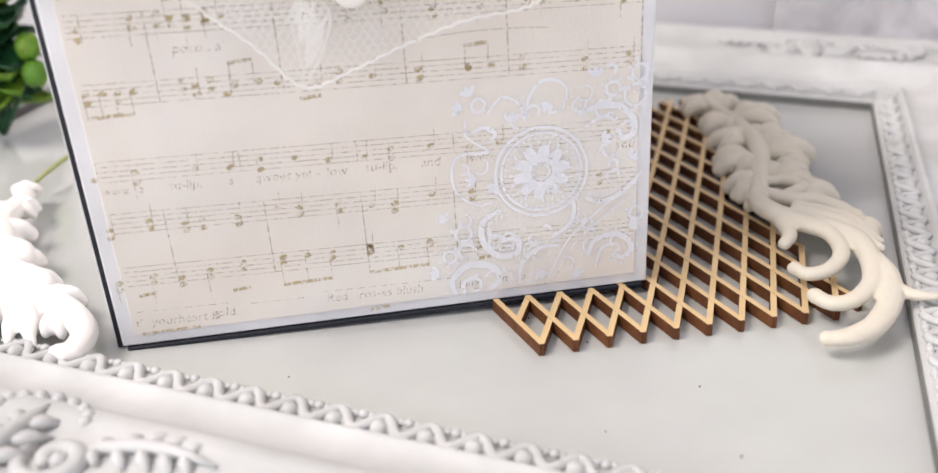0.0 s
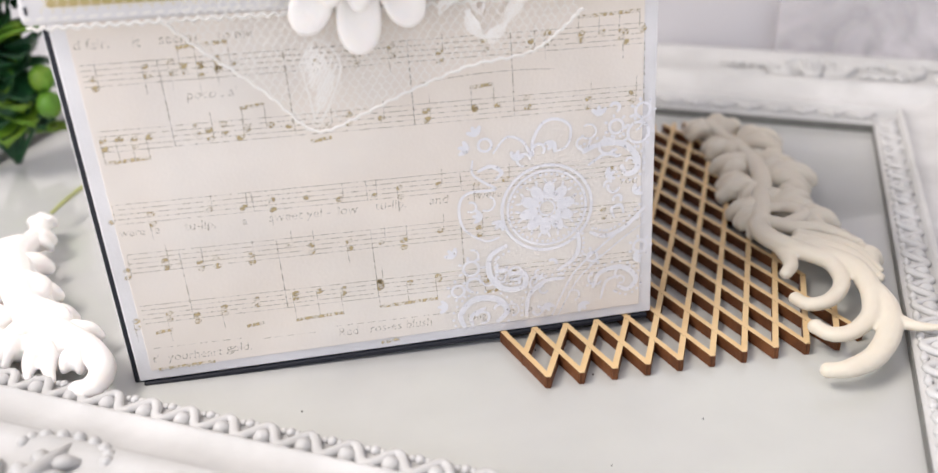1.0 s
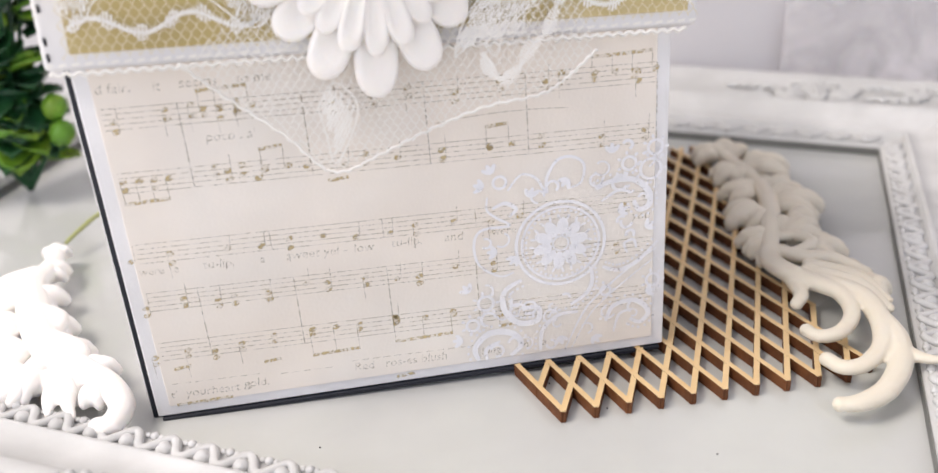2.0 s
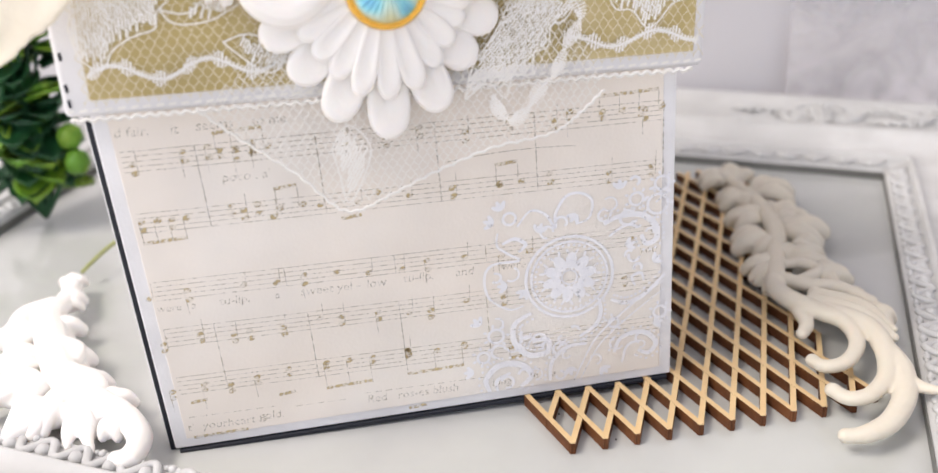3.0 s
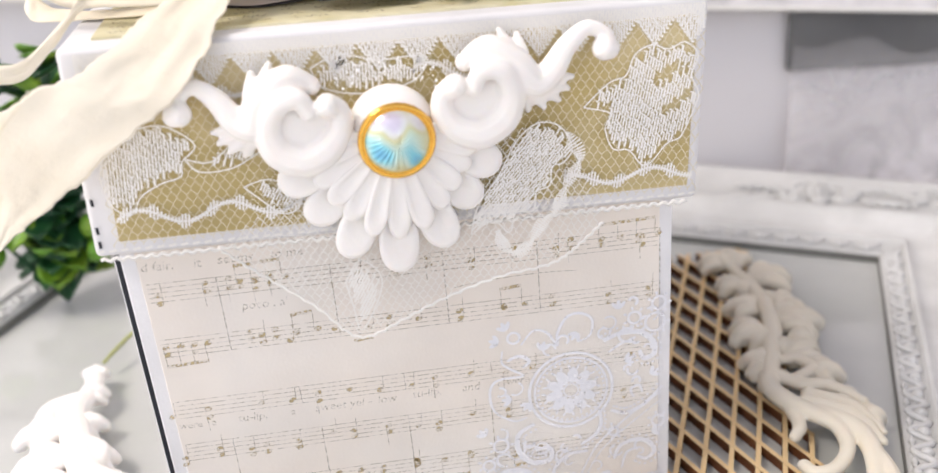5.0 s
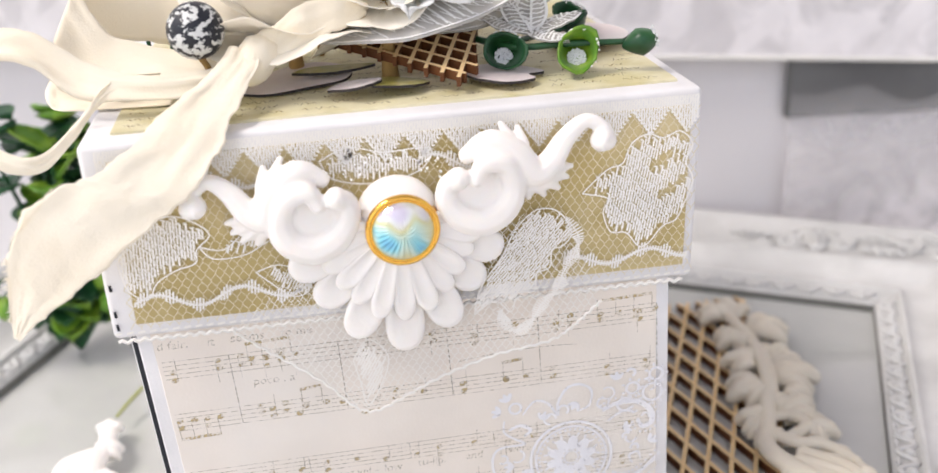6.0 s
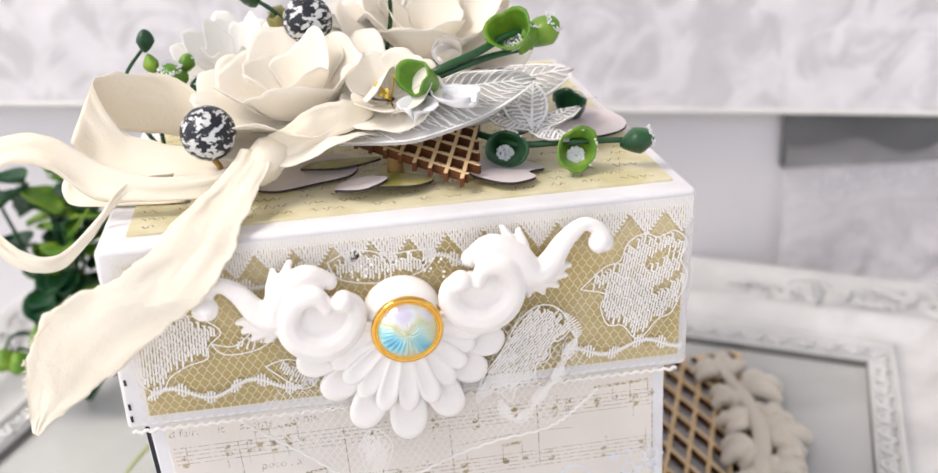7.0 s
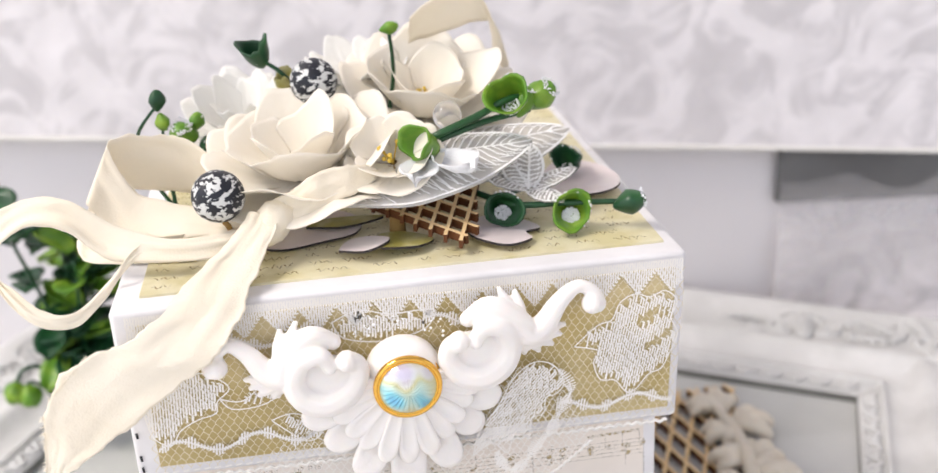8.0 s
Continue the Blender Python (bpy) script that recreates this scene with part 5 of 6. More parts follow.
def rose_petal(bm, m, phi, span, R, H, roll, ruffle, seed):
    """One broad cloth petal wrapped round m's z axis like part of a bowl, with a rolled and ruffled rim."""
    def f(u, v):
        t = 2 * v - 1
        q = u * (1 - 0.24 * abs(t) ** 3.4 + 0.05 * noise.noise((t * 2.5 + seed, 1.7, seed)))
        rf = ruffle * q ** 3 * (math.sin(t * 4.2 + seed) + 0.8 * noise.noise((t * 2.6 + seed, q * 2, seed)))
        fold = 0.25 * ruffle * noise.noise((t * 5 + seed, q * 3, 4.4))
        r = R * (0.10 + 0.90 * q ** 0.85) + 0.4 * rf
        h = H * q ** 1.5 - roll * R * max(0.0, q - 0.62) ** 2 + rf + fold
        a = phi + span * t * (0.75 + 0.25 * u)
        return m @ mm(r * math.cos(a), r * math.sin(a), h)
    sheet(bm, f, 18, 24, 0.00012)


def flower(name, label, centre, face, layers, mat, seed, stamens=12, foot=TOP):
    """A cloth flower: layers of (count, length, width, lift in degrees, curl, ruffle), outer first, in millimetres;
    bowl-shaped layers have their height for the width and minus their half span for the lift."""
    th = thing(name, label, "flower", (centre[0] / 1000, centre[1] / 1000, foot))
    c = mm(*centre)
    q = Vector((0, 0, 1)).rotation_difference(Vector(face).normalized()).to_matrix().to_4x4()
    rg = random.Random(seed)
    for j, (n, ln, w, lift, curl, ruf) in enumerate(layers):
        for k in range(n):
            bm = bmesh.new()
            a = 2 * math.pi * (k + 0.5 * (j % 2)) / n + rg.uniform(-.15, .15)
            m = Matrix.Translation(c) @ q @ Matrix.Translation((0, 0, 0.0008 * j)) @ Matrix.Rotation(a, 4, "Z")
            if lift < 0:
                rose_petal(bm, Matrix.Translation(c) @ q @ mm_shift(0.5 * j), a, radians(-lift), ln * rg.uniform(0.95, 1.05), w * rg.uniform(0.92, 1.08), curl, ruf, rg.uniform(0, 9))
                part("petal", bm, mat, th)
                continue
            petal_mesh(bm, m, ln / 1000 * rg.uniform(0.92, 1.08), w / 1000, radians(lift + rg.uniform(-6, 6)), curl, ruf / 1000, rg.uniform(0, 9))
            part("petal", bm, mat, th)
    if stamens:
        bm = bmesh.new()
        for k in range(stamens):
            a = rg.uniform(0, 6.28)
            e = Matrix.Translation(c) @ q @ mm(2.2 * math.cos(a), 2.2 * math.sin(a), rg.uniform(3.5, 5.5))
            tube(bm, [c, e], 0.00018, 5)
            ball(bm, e, 0.0005, 6, 5)
        part("stamens", bm, M_STAMEN, th, "yellow stamens", kind="stuff")
    bm = bmesh.new()
    tube(bm, [tuple(c), (c.x, c.y + 0.001, (c.z + foot) / 2), (c.x, c.y, foot - 0.0002)], [0.0016, 0.0012, 0.0018], 8, 1, (0, 1, 0))
    part("flower_stem", bm, M_TWIG, th, "ochre stem")
    return th


flower("cloth_flower", "cream cloth flower with ruffled layered petals", (31, 28, 116.0), (-0.10, -0.20, 1), [(5, 22.5, 5.0, -48, 0.60, 2.5), (5, 19.5, 8.5, -52, 0.45, 2.3), (4, 15.0, 11.5, -60, 0.20, 1.9), (3, 9.0, 11.5, -68, 0.0, 1.3)], M_PETAL, 4, 0)
flower("cloth_flower", "cream cloth flower with ruffled layered petals", (59, 50, 121.0), (0.10, -0.32, 1), [(5, 23.0, 5.5, -48, 0.55, 2.5), (5, 20.0, 10.0, -52, 0.35, 2.2), (4, 15.0, 13.0, -58, 0.10, 1.7), (3, 9.0, 11.0, -64, 0.0, 1.0)], M_PETAL, 9)
flower("white_cloth_flower", "white cloth flower with fine crumpled petals", (18, 63, 116), (-0.15, -0.4, 1), [(7, 15, 5, -32, 0.3, 2.0), (6, 13, 8, -36, 0.2, 1.9), (5, 10, 10, -44, 0.1, 1.6), (4, 6, 10, -52, 0.0, 1.2)], M_PETAL_WHITE, 14, 0)
flower("small_cloth_flower", "small cream cloth flower half under the green sprig", (48.5, 17, 121), (-0.15, -0.6, 1), [(5, 10.5, 3.0, -46, 0.4, 0.7), (4, 8, 5.0, -52, 0.2, 0.6)], M_PETAL, 19, 6)
flower("small_cloth_flower", "small white cloth flower beside the cream flowers", (44, 60, 127), (-0.1, -0.3, 1), [(6, 12, 4, -36, 0.3, 1.7), (5, 9.5, 7, -44, 0.1, 1.5)], M_PETAL_WHITE, 25, 0)
bm = bmesh.new()
petal_mesh(bm, Matrix.Translation(mm(57, 14, 121.0)) @ Matrix.Rotation(radians(-50), 4, "Z"), 0.010, 0.010, 0.10, 0.1, 0.0010, 2.0)
petal_mesh(bm, Matrix.Translation(mm(54, 13, 120.6)) @ Matrix.Rotation(radians(-110), 4, "Z"), 0.007, 0.008, 0.05, 0.2, 0.0010, 5.0)
tagged(new("frosted_leaf", mesh_of("frosted_leaf", bm, M_SNOW)), "frosted white cloth leaf under the green sprig", "leaf")


def speckled():
    m = material("speckled_berry_paint", (0.012, 0.014, 0.022), 0.42, bump=0.2)
    n, l = m.node_tree.nodes, m.node_tree.links
    tc, v, cr, mx = n.new("ShaderNodeTexCoord"), n.new("ShaderNodeTexNoise"), n.new("ShaderNodeValToRGB"), n.new("ShaderNodeMapping")
    l.new(tc.outputs["Object"], mx.inputs["Vector"])
    mx.inputs["Scale"].default_value = (1, 1, 1.5)
    l.new(mx.outputs[0], v.inputs["Vector"])
    v.inputs["Scale"].default_value, v.inputs["Detail"].default_value, v.inputs["Roughness"].default_value = 560, 2.0, 0.6
    e = cr.color_ramp.elements
    e[0].position, e[0].color = 0.515, (0.012, 0.014, 0.022, 1)
    e[1].position, e[1].color = 0.56, (0.66, 0.67, 0.66, 1)
    l.new(v.outputs[0], cr.inputs[0])
    l.new(cr.outputs[0], n["Principled BSDF"].inputs["Base Color"])
    return m


M_BERRY = speckled()
for x, y, z, r in ((14.2, 12, 119.2, 5.1), (34.5, 41, 132.8, 5.1)):
    b = thing("speckled_berry", "round navy and white speckled berry among the flowers", "berry", mm(x, y, z - r), "speckled berries")
    bm = bmesh.new()
    ball(bm, mm(x, y, z), r / 1000, 32, 20)
    part("berry_skin", bm, M_BERRY, b)
    bm = bmesh.new()
    tube(bm, [mm(x, y, z - r + 0.6), mm(x + 1, y + 2, (z + 105) / 2), mm(x + 2, y + 4, 104.8)], 0.0006, 6, 1, (0, 1, 0))
    part("berry_stem", bm, M_TWIG, b)
bm = bmesh.new()
ball(bm, mm(60.5, 22, 128.5), 0.0030, 24, 16)
tagged(new("pearl_bead", mesh_of("pearl_bead", bm, M_PEARL)), "clear pearly bead among the flowers", "bead")


def lathe_cup(bm, m, r, h, seed, flare=1.0, wall=0.00035):
    """A leathery seed cup, open along m's z, with an uneven rim."""
    prof = [(0.10, 0), (0.36, 0.10), (0.62, 0.30), (0.83, 0.56), (0.97 * flare, 0.82), (1.08 * flare, 1.0)]
    out = [(a * r, b * h) for a, b in prof] + [(a * r - wall, b * h + (0.0001 if b == 1.0 else 0.0006)) for a, b in prof[::-1][:-1]]
    n = 20
    rows = []
    for a, z in out:
        row = []
        for i in range(n):
            q = 2 * math.pi * i / n
            k = 1 + 0.12 * noise.noise((math.cos(q) * 1.6 + seed, math.sin(q) * 1.6, z * 200)) + 0.10 * (z / h) * math.cos(2 * q + seed)
            zz = z * (1 + (0.20 * noise.noise((math.cos(q) * 2 + seed, math.sin(q) * 2, 7)) + 0.16 * math.cos(2 * q + seed) if z > 0.6 * h else 0))
            row.append(bm.verts.new(m @ Vector((max(a, 0.0001) * k * math.cos(q), max(a, 0.0001) * k * math.sin(q), zz))))
        rows.append(row)
    for r0, r1 in zip(rows, rows[1:]):
        for i in range(n):
            bm.faces.new((r0[i], r0[(i + 1) % n], r1[(i + 1) % n], r1[i]))
    bm.faces.new(rows[0][::-1])
    bm.faces.new(rows[-1])


def facing(at, to):
    return Matrix.Translation(at) @ Vector((0, 0, 1)).rotation_difference(Vector(to).normalized()).to_matrix().to_4x4()


def frost(bm, m, r, z, n, seed, spread=1.0):
    rg = random.Random(seed)
    for k in range(n):
        a, q = rg.uniform(0, 6.28), r * math.sqrt(rg.random()) * spread
        ball(bm, m @ Vector((q * math.cos(a), q * math.sin(a), z + rg.uniform(-.0002, .0003))), rg.uniform(0.00010, 0.00030), 6, 4)


def sprig(label, stems, cups, buds, leaves, foot, name="green_sprig"):
    """A plastic sprig: stems, open seed cups (> frost), closed buds and small leaves."""
    th = thing(name, label, "sprig", foot)
    for s in stems:
        bm = bmesh.new()
        p, r = mmline(s, 14)
        tube(bm, p, r, 7)
        part("stem", bm, M_GREEN_DARK, th)
    for i, (c, to, r, h, mat, fr) in enumerate(cups):
        bm = bmesh.new()
        m = facing(mm(*c) - Vector(to).normalized() * h / 1000, to)
        lathe_cup(bm, m, r / 1000, h / 1000, i * 3.3 + c[0])
        cu = part("seed_cup", bm, mat, th)
        bm = bmesh.new()
        lay = m @ Matrix.Translation((m.inverted().to_3x3() @ Vector((0, 0, -0.00034 * r))))
        frost(bm, lay, r / 1000 * 0.46, h / 1000 * 0.52, fr * 4, i + 40)
        rg = random.Random(i)
        for k in range(fr // 3):
            a = rg.gauss(1.2, 0.8)
            ball(bm, m @ Vector((r / 1000 * 1.0 * math.cos(a), r / 1000 * math.sin(a), h / 1000 * rg.uniform(0.80, 1.02))), rg.uniform(0.00012, 0.0003), 5, 4)
        part("frost", bm, M_SNOW, cu, "white flocked frost", kind="stuff")
    for i, (c, to, r, h, mat, fr) in enumerate(buds):
        bm = bmesh.new()
        m = facing(mm(*c), to)
        for v in ball(bm, (0, 0, 0), 1, 14, 10):
            z = v.co.z
            k = (1 - 0.15 * max(0, z)) * (1 - 0.50 * max(0, -z)) * (1 + 0.10 * math.cos(3 * math.atan2(v.co.y, v.co.x)))
            v.co = m @ Vector((v.co.x * r / 1000 * k, v.co.y * r / 1000 * k, z * h / 2000))
        bd = part("bud", bm, mat, th)
        if fr:
            bm = bmesh.new()
            frost(bm, m, r / 1000 * 0.8, h / 1000 * 0.40, fr, i + 60)
            part("frost", bm, M_SNOW, bd, "white flocked frost", kind="stuff")
    for i, (c, ang, tilt, ln, w, mat) in enumerate(leaves):
        bm = bmesh.new()
        petal_mesh(bm, Matrix.Translation(mm(*c)) @ Matrix.Rotation(radians(ang), 4, "Z") @ Matrix.Rotation(radians(-tilt), 4, "Y"), ln / 1000, w / 1000, 0.15, 0.2, 0.0006, i * 2.1, thick=0.0004)
        part("leaf", bm, mat, th)
    return th


sprig("frosted green plastic sprig with open seed cups, lying on the lid",
      [[(62, 26, 112, 0.7), (72, 14, 111, 0.7), (82, 11, 111.4, 0.65), (94, 9, 111.3, 0.55)], [(70, 20, 110, 0.6), (88, 38, 108.5, 0.6), (90, 40, 109, 0.5)]],
      [((69.6, 11, 111.2), (-0.1, -1, 0.25), 3.7, 6.5, M_GREEN_DARK, 70), ((82.8, 7.4, 110.9), (-0.15, -1, 0.35), 3.9, 6.5, M_GREEN, 90), ((89.6, 39, 111.5), (-0.2, -0.5, 0.9), 3.4, 6, M_GREEN_DARK, 60)],
      [((94.8, 8, 111.4), (1, -0.1, 0.25), 2.6, 7.0, M_GREEN_DARK, 60)], [], mm(80, 15, 105))
sprig("frosted green plastic sprig reaching out of the flowers",
      [[(46, 24, 118, 0.8), (57, 18, 125.4, 0.8), (66, 20, 128.2, 0.8), (74, 22, 131, 0.7), (82, 25, 129.5, 0.6)], [(58, 18, 124.6, 0.6), (68, 21, 126.8, 0.7), (78, 24, 127.5, 0.5)]],
      [((52.6, 13.2, 126.0), (-0.75, -0.65, 0.45), 3.6, 7.4, M_GREEN, 24), ((72.0, 18.5, 133.0), (-0.40, -0.75, 0.55), 4.2, 8.0, M_GREEN, 24)],
      [((80.2, 25, 130.0), (0.5, -0.3, 0.5), 3.1, 8.5, M_GREEN, 90), ((76.6, 23, 129.6), (0.4, 0, 1), 2.2, 7.0, M_GREEN, 40)], [], mm(46, 24, 105))
sprig("thin green sprig with small round buds behind the bow",
      [[(2, 42, 106, 0.5), (-4, 45, 116, 0.45), (-4.2, 45, 123, 0.4), (0.5, 45, 129, 0.35)], [(2, 42, 106, 0.5), (1, 45, 118, 0.4), (1.3, 45, 125, 0.35)], [(6, 42, 106, 0.5), (6, 45, 114, 0.45), (5.5, 45, 121, 0.4)], [(6, 42, 108, 0.45), (9.5, 44, 115, 0.4), (10, 45, 119, 0.35)]],
      [], [((0.9, 45, 130.3), (0.1, 0, 1), 1.9, 5.0, M_GREEN_DARK, 0), ((1.5, 45, 125.6), (0.2, 0, -1), 1.7, 4.2, M_GREEN, 0), ((5.2, 45, 122.0), (0, -0.5, 1), 3.3, 7.0, M_GREEN, 130), ((8.4, 46, 124.8), (0.4, 0, 1), 1.8, 4.4, M_GREEN, 8), ((10.2, 45, 119.4), (0.2, -0.4, 1), 2.0, 5.0, M_GREEN_DARK, 40)], [], mm(3, 42, 105))
sprig("thin green sprig with a heart-shaped bud among the flowers",
      [[(36, 48, 108, 0.6), (32, 46, 126, 0.55), (28.6, 45, 133.4, 0.5), (24.5, 45, 137, 0.45)], [(48, 52, 108, 0.5), (52, 47, 130, 0.5), (51.7, 45, 141, 0.4)]],
      [((28.4, 46, 133.4), (0, -0.3, 1), 2.4, 5.4, M_OLIVE_CUT, 20), ((22.4, 44.4, 141.2), (-0.30, -0.35, 1), 3.2, 6.4, M_GREEN_DARK, 6)],
      [((51.7, 45, 142.4), (1, 0, 0.2), 1.5, 4.4, M_GREEN, 12)], [], mm(40, 48, 105))

# laser-cut waffle piece lying on the lid
WA, WB = Vector((0.00265, -0.00240)), Vector((0.00130, 0.00390))


def in_waffle(x, y):
    return in_poly([(0.0345, 0.0270), (0.0590, 0.0028), (0.0640, 0.0065), (0.0672, 0.0300)])(x, y)


lattice_piece("wooden_waffle", "small laser-cut plywood waffle grid under the vellum leaf", (0.02965, 0.0276), WA, WB, 12, 8, 0.00075, 0.0019, in_waffle,
              Matrix.Translation((0, 0.0015, TOP + 0.0016)) @ Matrix.Rotation(radians(12), 4, "X") @ Matrix.Translation((0, -0.0015, 0)))


def cut_out(name, label, outline, z, tilt, mats, category="die cut", thick=0.0005):
    pts = catmull(outline + outline[:1], 40)[:-1] / 1000
    c = np.mean(pts, 0)
    bm = bmesh.new()
    m = Matrix.Translation((c[0], c[1], z)) @ Matrix.Rotation(radians(tilt[0]), 4, "X") @ Matrix.Rotation(radians(tilt[1]), 4, "Y")
    slab(bm, [tuple(p - c) for p in pts], 0, thick, m, 1)
    return tagged(new(name, mesh_of(name, bm, mats, False)), label, category)


cut_out("paper_petal", "pale pink paper die cut with inked edges", [(64, 18), (70, 21), (75.6, 15), (77, 11), (73.6, 9), (74, 5), (69, 2), (65, 4.4), (62, 10)], TOP + 0.0012, (-3, 3), [M_PINK_CUT, M_EDGE_INK])
cut_out("paper_petal", "pale pink paper die cut lying on the lid", [(18, 18), (24, 26), (34, 30), (41, 24), (40, 17), (33, 15), (25, 14)], TOP + 0.0010, (4, -3), [M_PINK_CUT, M_EDGE_INK])
cut_out("paper_petal", "pale pink and white paper die cut at the lid's edge", [(84, 27), (92, 24), (98, 26), (100, 34), (97, 45), (90, 50), (84, 40)], TOP + 0.0016, (-2, -6), [M_PINK_CUT, M_EDGE_INK])
cut_out("paper_petal", "pale pink paper petal curled up from the lid", [(36, 7.4), (37.6, 11.8), (41, 13), (45.6, 9.8), (45.6, 6.4), (41, 3.4)], TOP + 0.0022, (-6, -7), [M_PINK_CUT, M_EDGE_INK])
cut_out("paper_leaf", "shiny olive paper leaf on the lid", [(44.2, 4.8), (44.0, 12.4), (48, 15.2), (53, 13.2), (55, 9.8), (51, 5.4)], TOP + 0.0016, (-5, 5), [M_OLIVE_CUT, M_EDGE_INK])
cut_out("paper_sprig", "dark printed paper leaf sprig beside the waffle", [(30, 19), (38, 17.6), (46, 21), (40, 22.4), (33, 22)], TOP + 0.0026, (2, 0), [M_OLIVE_CUT, M_EDGE_INK])


def vellum_material():
    m = material("frosted_vellum", (0.66, 0.635, 0.60), 0.45, wash=0.05, wash_scale=120)
    m.node_tree.nodes["Principled BSDF"].inputs["Alpha"].default_value = 0.72
    return m


M_VELLUM = vellum_material()
M_VELLUM_INK = material("white_vellum_print", (0.88, 0.88, 0.87), 0.5)


def vellum_leaf(name, label, m, length, width, ribs, seed):
    """A translucent sheet, bowed, with a white printed midrib and feathered veins."""
    th = thing(name, label, "leaf", m.translation)

    def surf(u, v):
        t = 2 * v - 1
        w = width * math.sin(math.pi * min(1, 0.04 + 0.96 * u)) ** 0.7
        return m @ Vector((length * u, t * w / 2, 0.10 * width * (1 - t * t) * math.sin(math.pi * u) + 0.0006 * noise.noise((u * 4 + seed, t * 3, 0))))
    bm = bmesh.new()
    sheet(bm, surf, 20, 12, 0.00012)
    part("vellum", bm, M_VELLUM, th)
    bm = bmesh.new()
    up = m.to_3x3() @ Vector((0, 0, 1))

    def at(u, v):
        return surf(u, v) + up * 0.00025
    thread(bm, [at(k / 20, 0.5) for k in range(21)], 0.0005, up)
    rg = random.Random(seed)
    for k in range(ribs):
        u = 0.06 + 0.86 * k / ribs
        for sd in (-1, 1):
            e = rg.uniform(0.36, 0.45)
            pts = [at(min(0.99, u + 0.10 * q), 0.5 + sd * e * q) for q in (0, .25, .5, .75, 1)]
            thread(bm, pts, rg.uniform(0.00025, 0.0006), up)
            pts = [at(min(0.99, u + 0.05 + 0.07 * q), 0.5 + sd * (0.30 + (e - 0.27) * q)) for q in (0, .5, 1)]
            thread(bm, pts, 0.0003, up)
    for sd in (-1, 1):
        thread(bm, [at(0.03 + 0.94 * k / 24, 0.5 + sd * 0.475) for k in range(25)], 0.0006, up)
    part("vein_print", bm, M_VELLUM_INK, th, "white printed veins", False, "stuff")
    return th


vellum_leaf("vellum_leaf", "translucent vellum leaf printed with white veins", Matrix.Translation(mm(34, 16, 115.6)) @ Matrix.Rotation(radians(4), 4, "Z") @ Matrix.Rotation(radians(-9), 4, "Y") @ Matrix.Rotation(radians(14), 4, "X"), 0.0440, 0.022, 22, 1)
vellum_leaf("vellum_leaf", "translucent vellum leaf printed with white veins", Matrix.Translation(mm(48, 26, 114)) @ Matrix.Rotation(radians(10), 4, "Z") @ Matrix.Rotation(radians(-8), 4, "Y") @ Matrix.Rotation(radians(18), 4, "X"), 0.0420, 0.018, 16, 5)
for k, (a, ln, tl) in enumerate(((75, 12, -34), (20, 12, -12), (-50, 9, 4), (150, 10, -14), (110, 11, -30))):
    vellum_leaf("vellum_petal", "translucent vellum flower petal with white veins", Matrix.Translation(mm(76, 17, 112.6)) @ Matrix.Rotation(radians(a), 4, "Z") @ Matrix.Rotation(radians(tl), 4, "Y"), ln / 1000, 0.0062, 9, 20 + k)

# ---- greenery standing behind the box ----
def leaf_blade(bm, m, ln, w, seed):
    def f(u, v):
        t = 2 * v - 1
        ww = w * math.sin(math.pi * min(1, 0.05 + 0.95 * u)) ** 0.55
        return m @ Vector((ln * u, t * ww / 2, 0.18 * w * t * t + 0.12 * ln * math.sin(u * 2.4 + seed * 0.3)))
    sheet(bm, f, 6, 6, 0.0003)


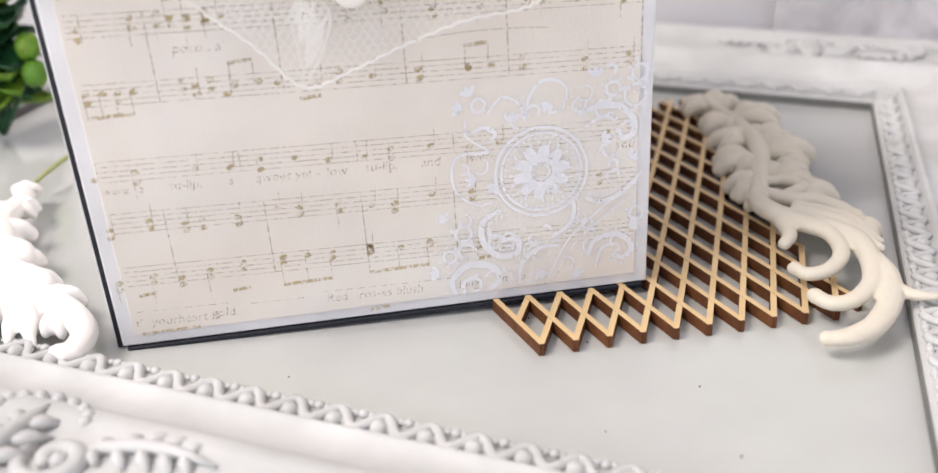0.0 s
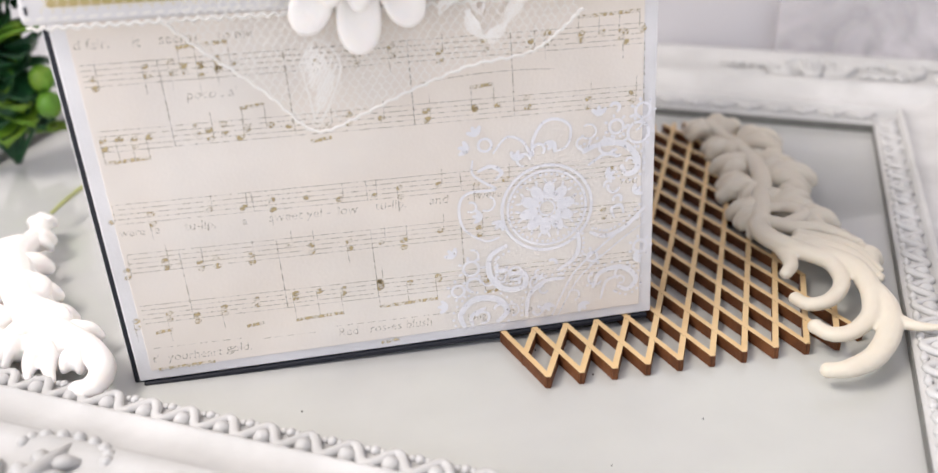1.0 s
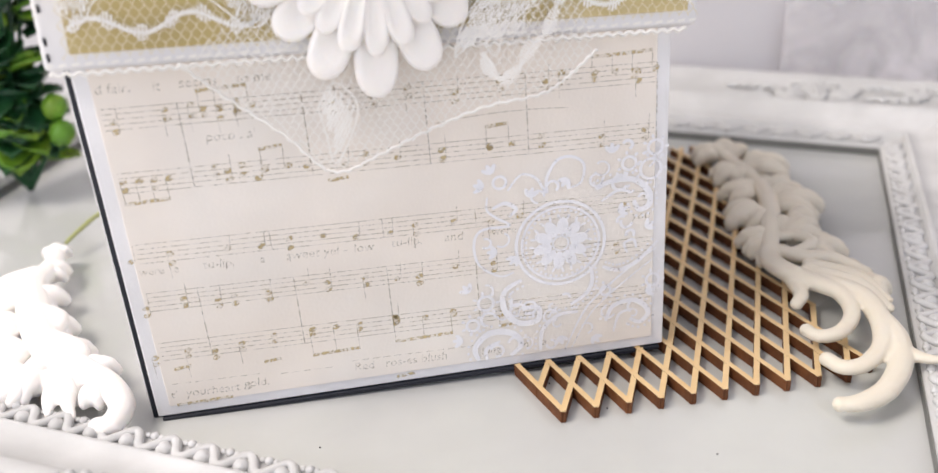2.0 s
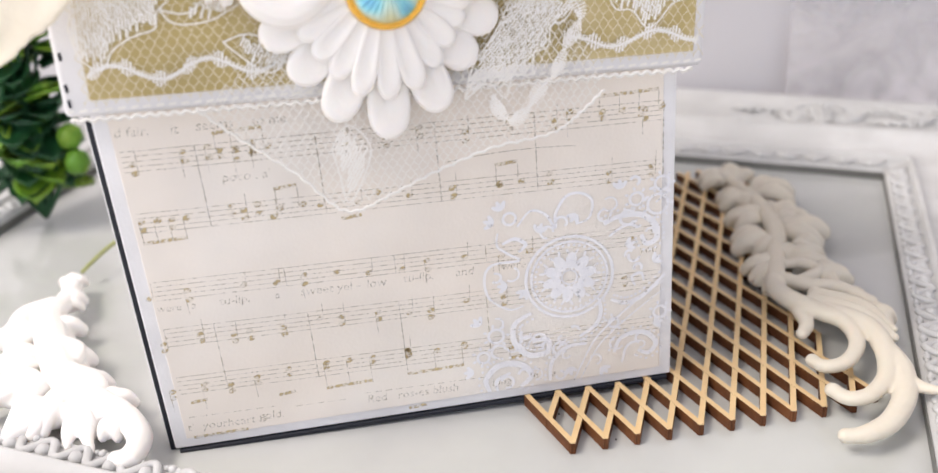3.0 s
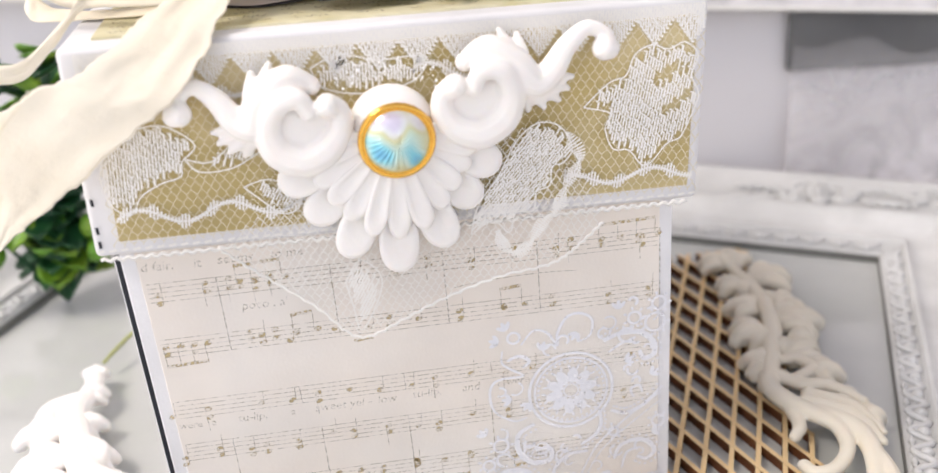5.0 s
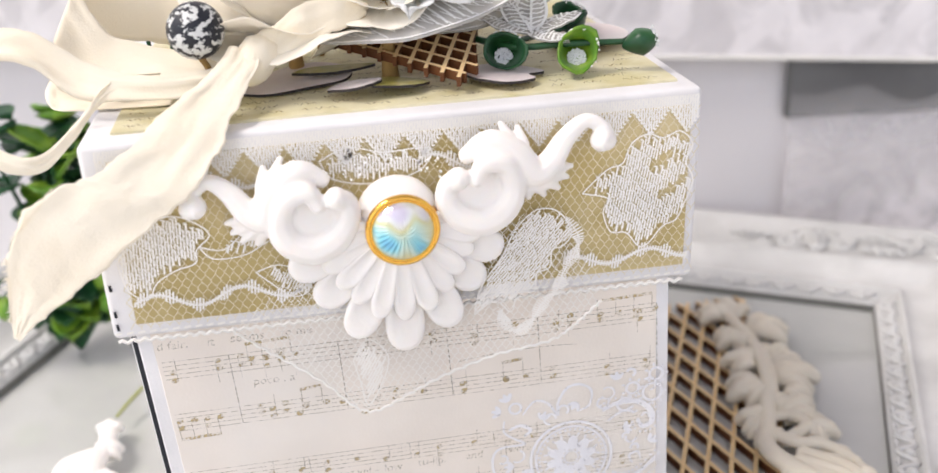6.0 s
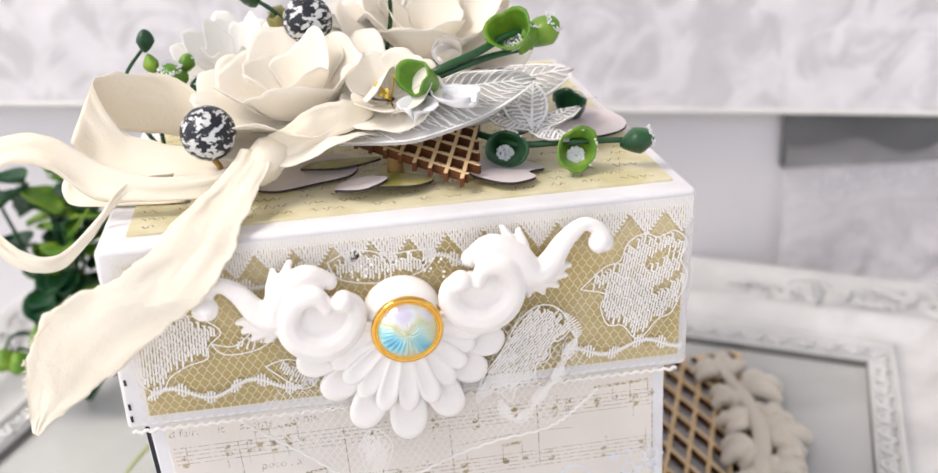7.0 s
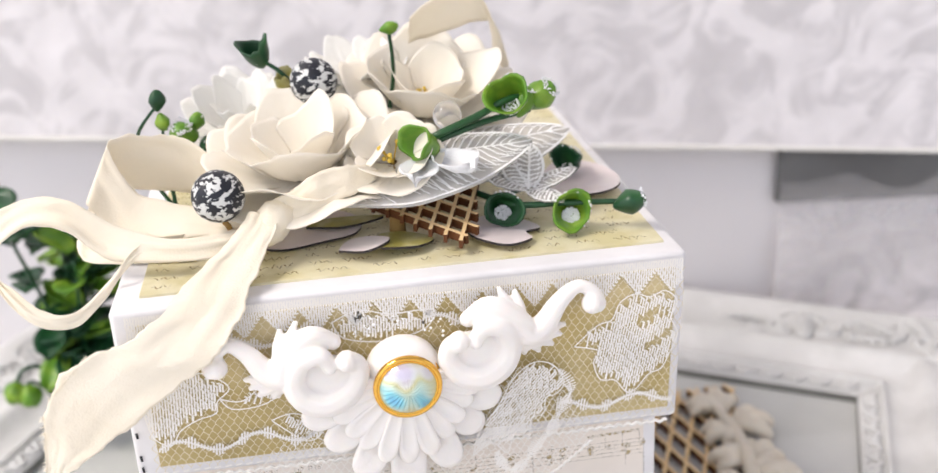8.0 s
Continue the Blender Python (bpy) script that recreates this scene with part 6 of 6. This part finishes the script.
bush = thing("artificial_greenery", "bunch of small-leaved artificial boxwood greenery", "plant", mm(-46, 125, 0))
rng = random.Random(5)
for b in range(10):
    a = rng.uniform(0, 6.28)
    rr = rng.uniform(2, 16)
    top = (-44 + rr * math.cos(a) * 1.1 + rng.uniform(-8, 6), 128 + rr * math.sin(a) + rng.uniform(-4, 10), rng.choice((78, 70, 66, 62, 56, 50, 44, 36, 30, 60)))
    p, r = mmline([(-46, 128, 0.6, 1.0), (-46 + (top[0] + 46) * 0.3, 128 + (top[1] - 128) * 0.3, top[2] * 0.45, 0.8), (top[0], top[1], top[2], 0.5)], 14)
    bm = bmesh.new()
    tube(bm, p, r, 6)
    br = part("branch", bm, M_GREEN_DARK, bush)
    for k in range(4, len(p), 2):
        for _ in range(2):
            yaw, tilt = rng.uniform(0, 360), rng.uniform(-25, 50)
            m = Matrix.Translation(p[k]) @ Matrix.Rotation(radians(yaw), 4, "Z") @ Matrix.Rotation(radians(-tilt), 4, "Y") @ Matrix.Translation((0.002, 0, 0))
            bm = bmesh.new()
            leaf_blade(bm, m, rng.uniform(0.0105, 0.0140), rng.uniform(0.0090, 0.0120), rng.random() * 6)
            part("leaf", bm, M_GREEN_DARK if b % 3 else M_GREEN, br)
for pts in ([(-46, 128, 0.6, 0.8), (-56, 124, 26, 0.7), (-63, 121, 29, 0.6), (-66, 120, 22, 0.5)], [(-46, 128, 0.6, 0.8), (-58, 122, 22, 0.6), (-62, 120, 25, 0.5), (-61.5, 119, 21, 0.4)],
            [(-46, 128, 0.6, 0.8), (-38, 122, 20, 0.7), (-33, 120, 27, 0.6)], [(-46, 128, 0.6, 0.8), (-36, 120, 16, 0.7), (-32, 118, 20, 0.5)]):
    bm = bmesh.new()
    p, r = mmline(pts, 14)
    tube(bm, p, r, 6)
    br = part("branch", bm, M_GREEN_DARK, bush)
    bm = bmesh.new()
    e = p[-1]
    for v in ball(bm, e, 0.0036, 14, 10):
        v.co.z += 0.0004 * math.cos(4 * math.atan2(v.co.y - e.y, v.co.x - e.x))
    part("bud", bm, M_GREEN, br, "round green bud")

# gauze that frays upwards over the dark panels
for x0, x1, nm in ((0.205, 0.72, 0), (-0.72, -0.13, 1)):
    for k, (hi, back) in enumerate(((0.056, 0.0008), (0.070, 0.0022))):
        bm = bmesh.new()
        sheet(bm, lambda u, v: (x0 + (x1 - x0) * u, backdrop_y(x0 + (x1 - x0) * u) + back + 0.0012 * noise.noise((u * 14, v * 3, nm + k)), TABLE_Z + 0.0005 + (hi + 0.022 * noise.noise((u * 17, 3, nm + k))) * v), 110, 10)
        tagged(new("gauze_swag", mesh_of("gauze_swag", bm, M_VALANCE)), "crumpled white gauze standing before the dark panel", "cloth", "gauze on the table", "structure")

# a few dark specks of dust on the glass bed
bm = bmesh.new()
rng = random.Random(12)
for k in range(14):
    u, v = rng.uniform(0.02, 0.12), rng.uniform(0.0, 0.05)
    ball(bm, (*uv(u, v), 0.00012), rng.uniform(0.00012, 0.00024), 6, 4)
tagged(new("dust_specks", mesh_of("dust_specks", bm, M_EDGE_INK)), "tiny dark specks of dust on the tray bed", "dust", kind="stuff")
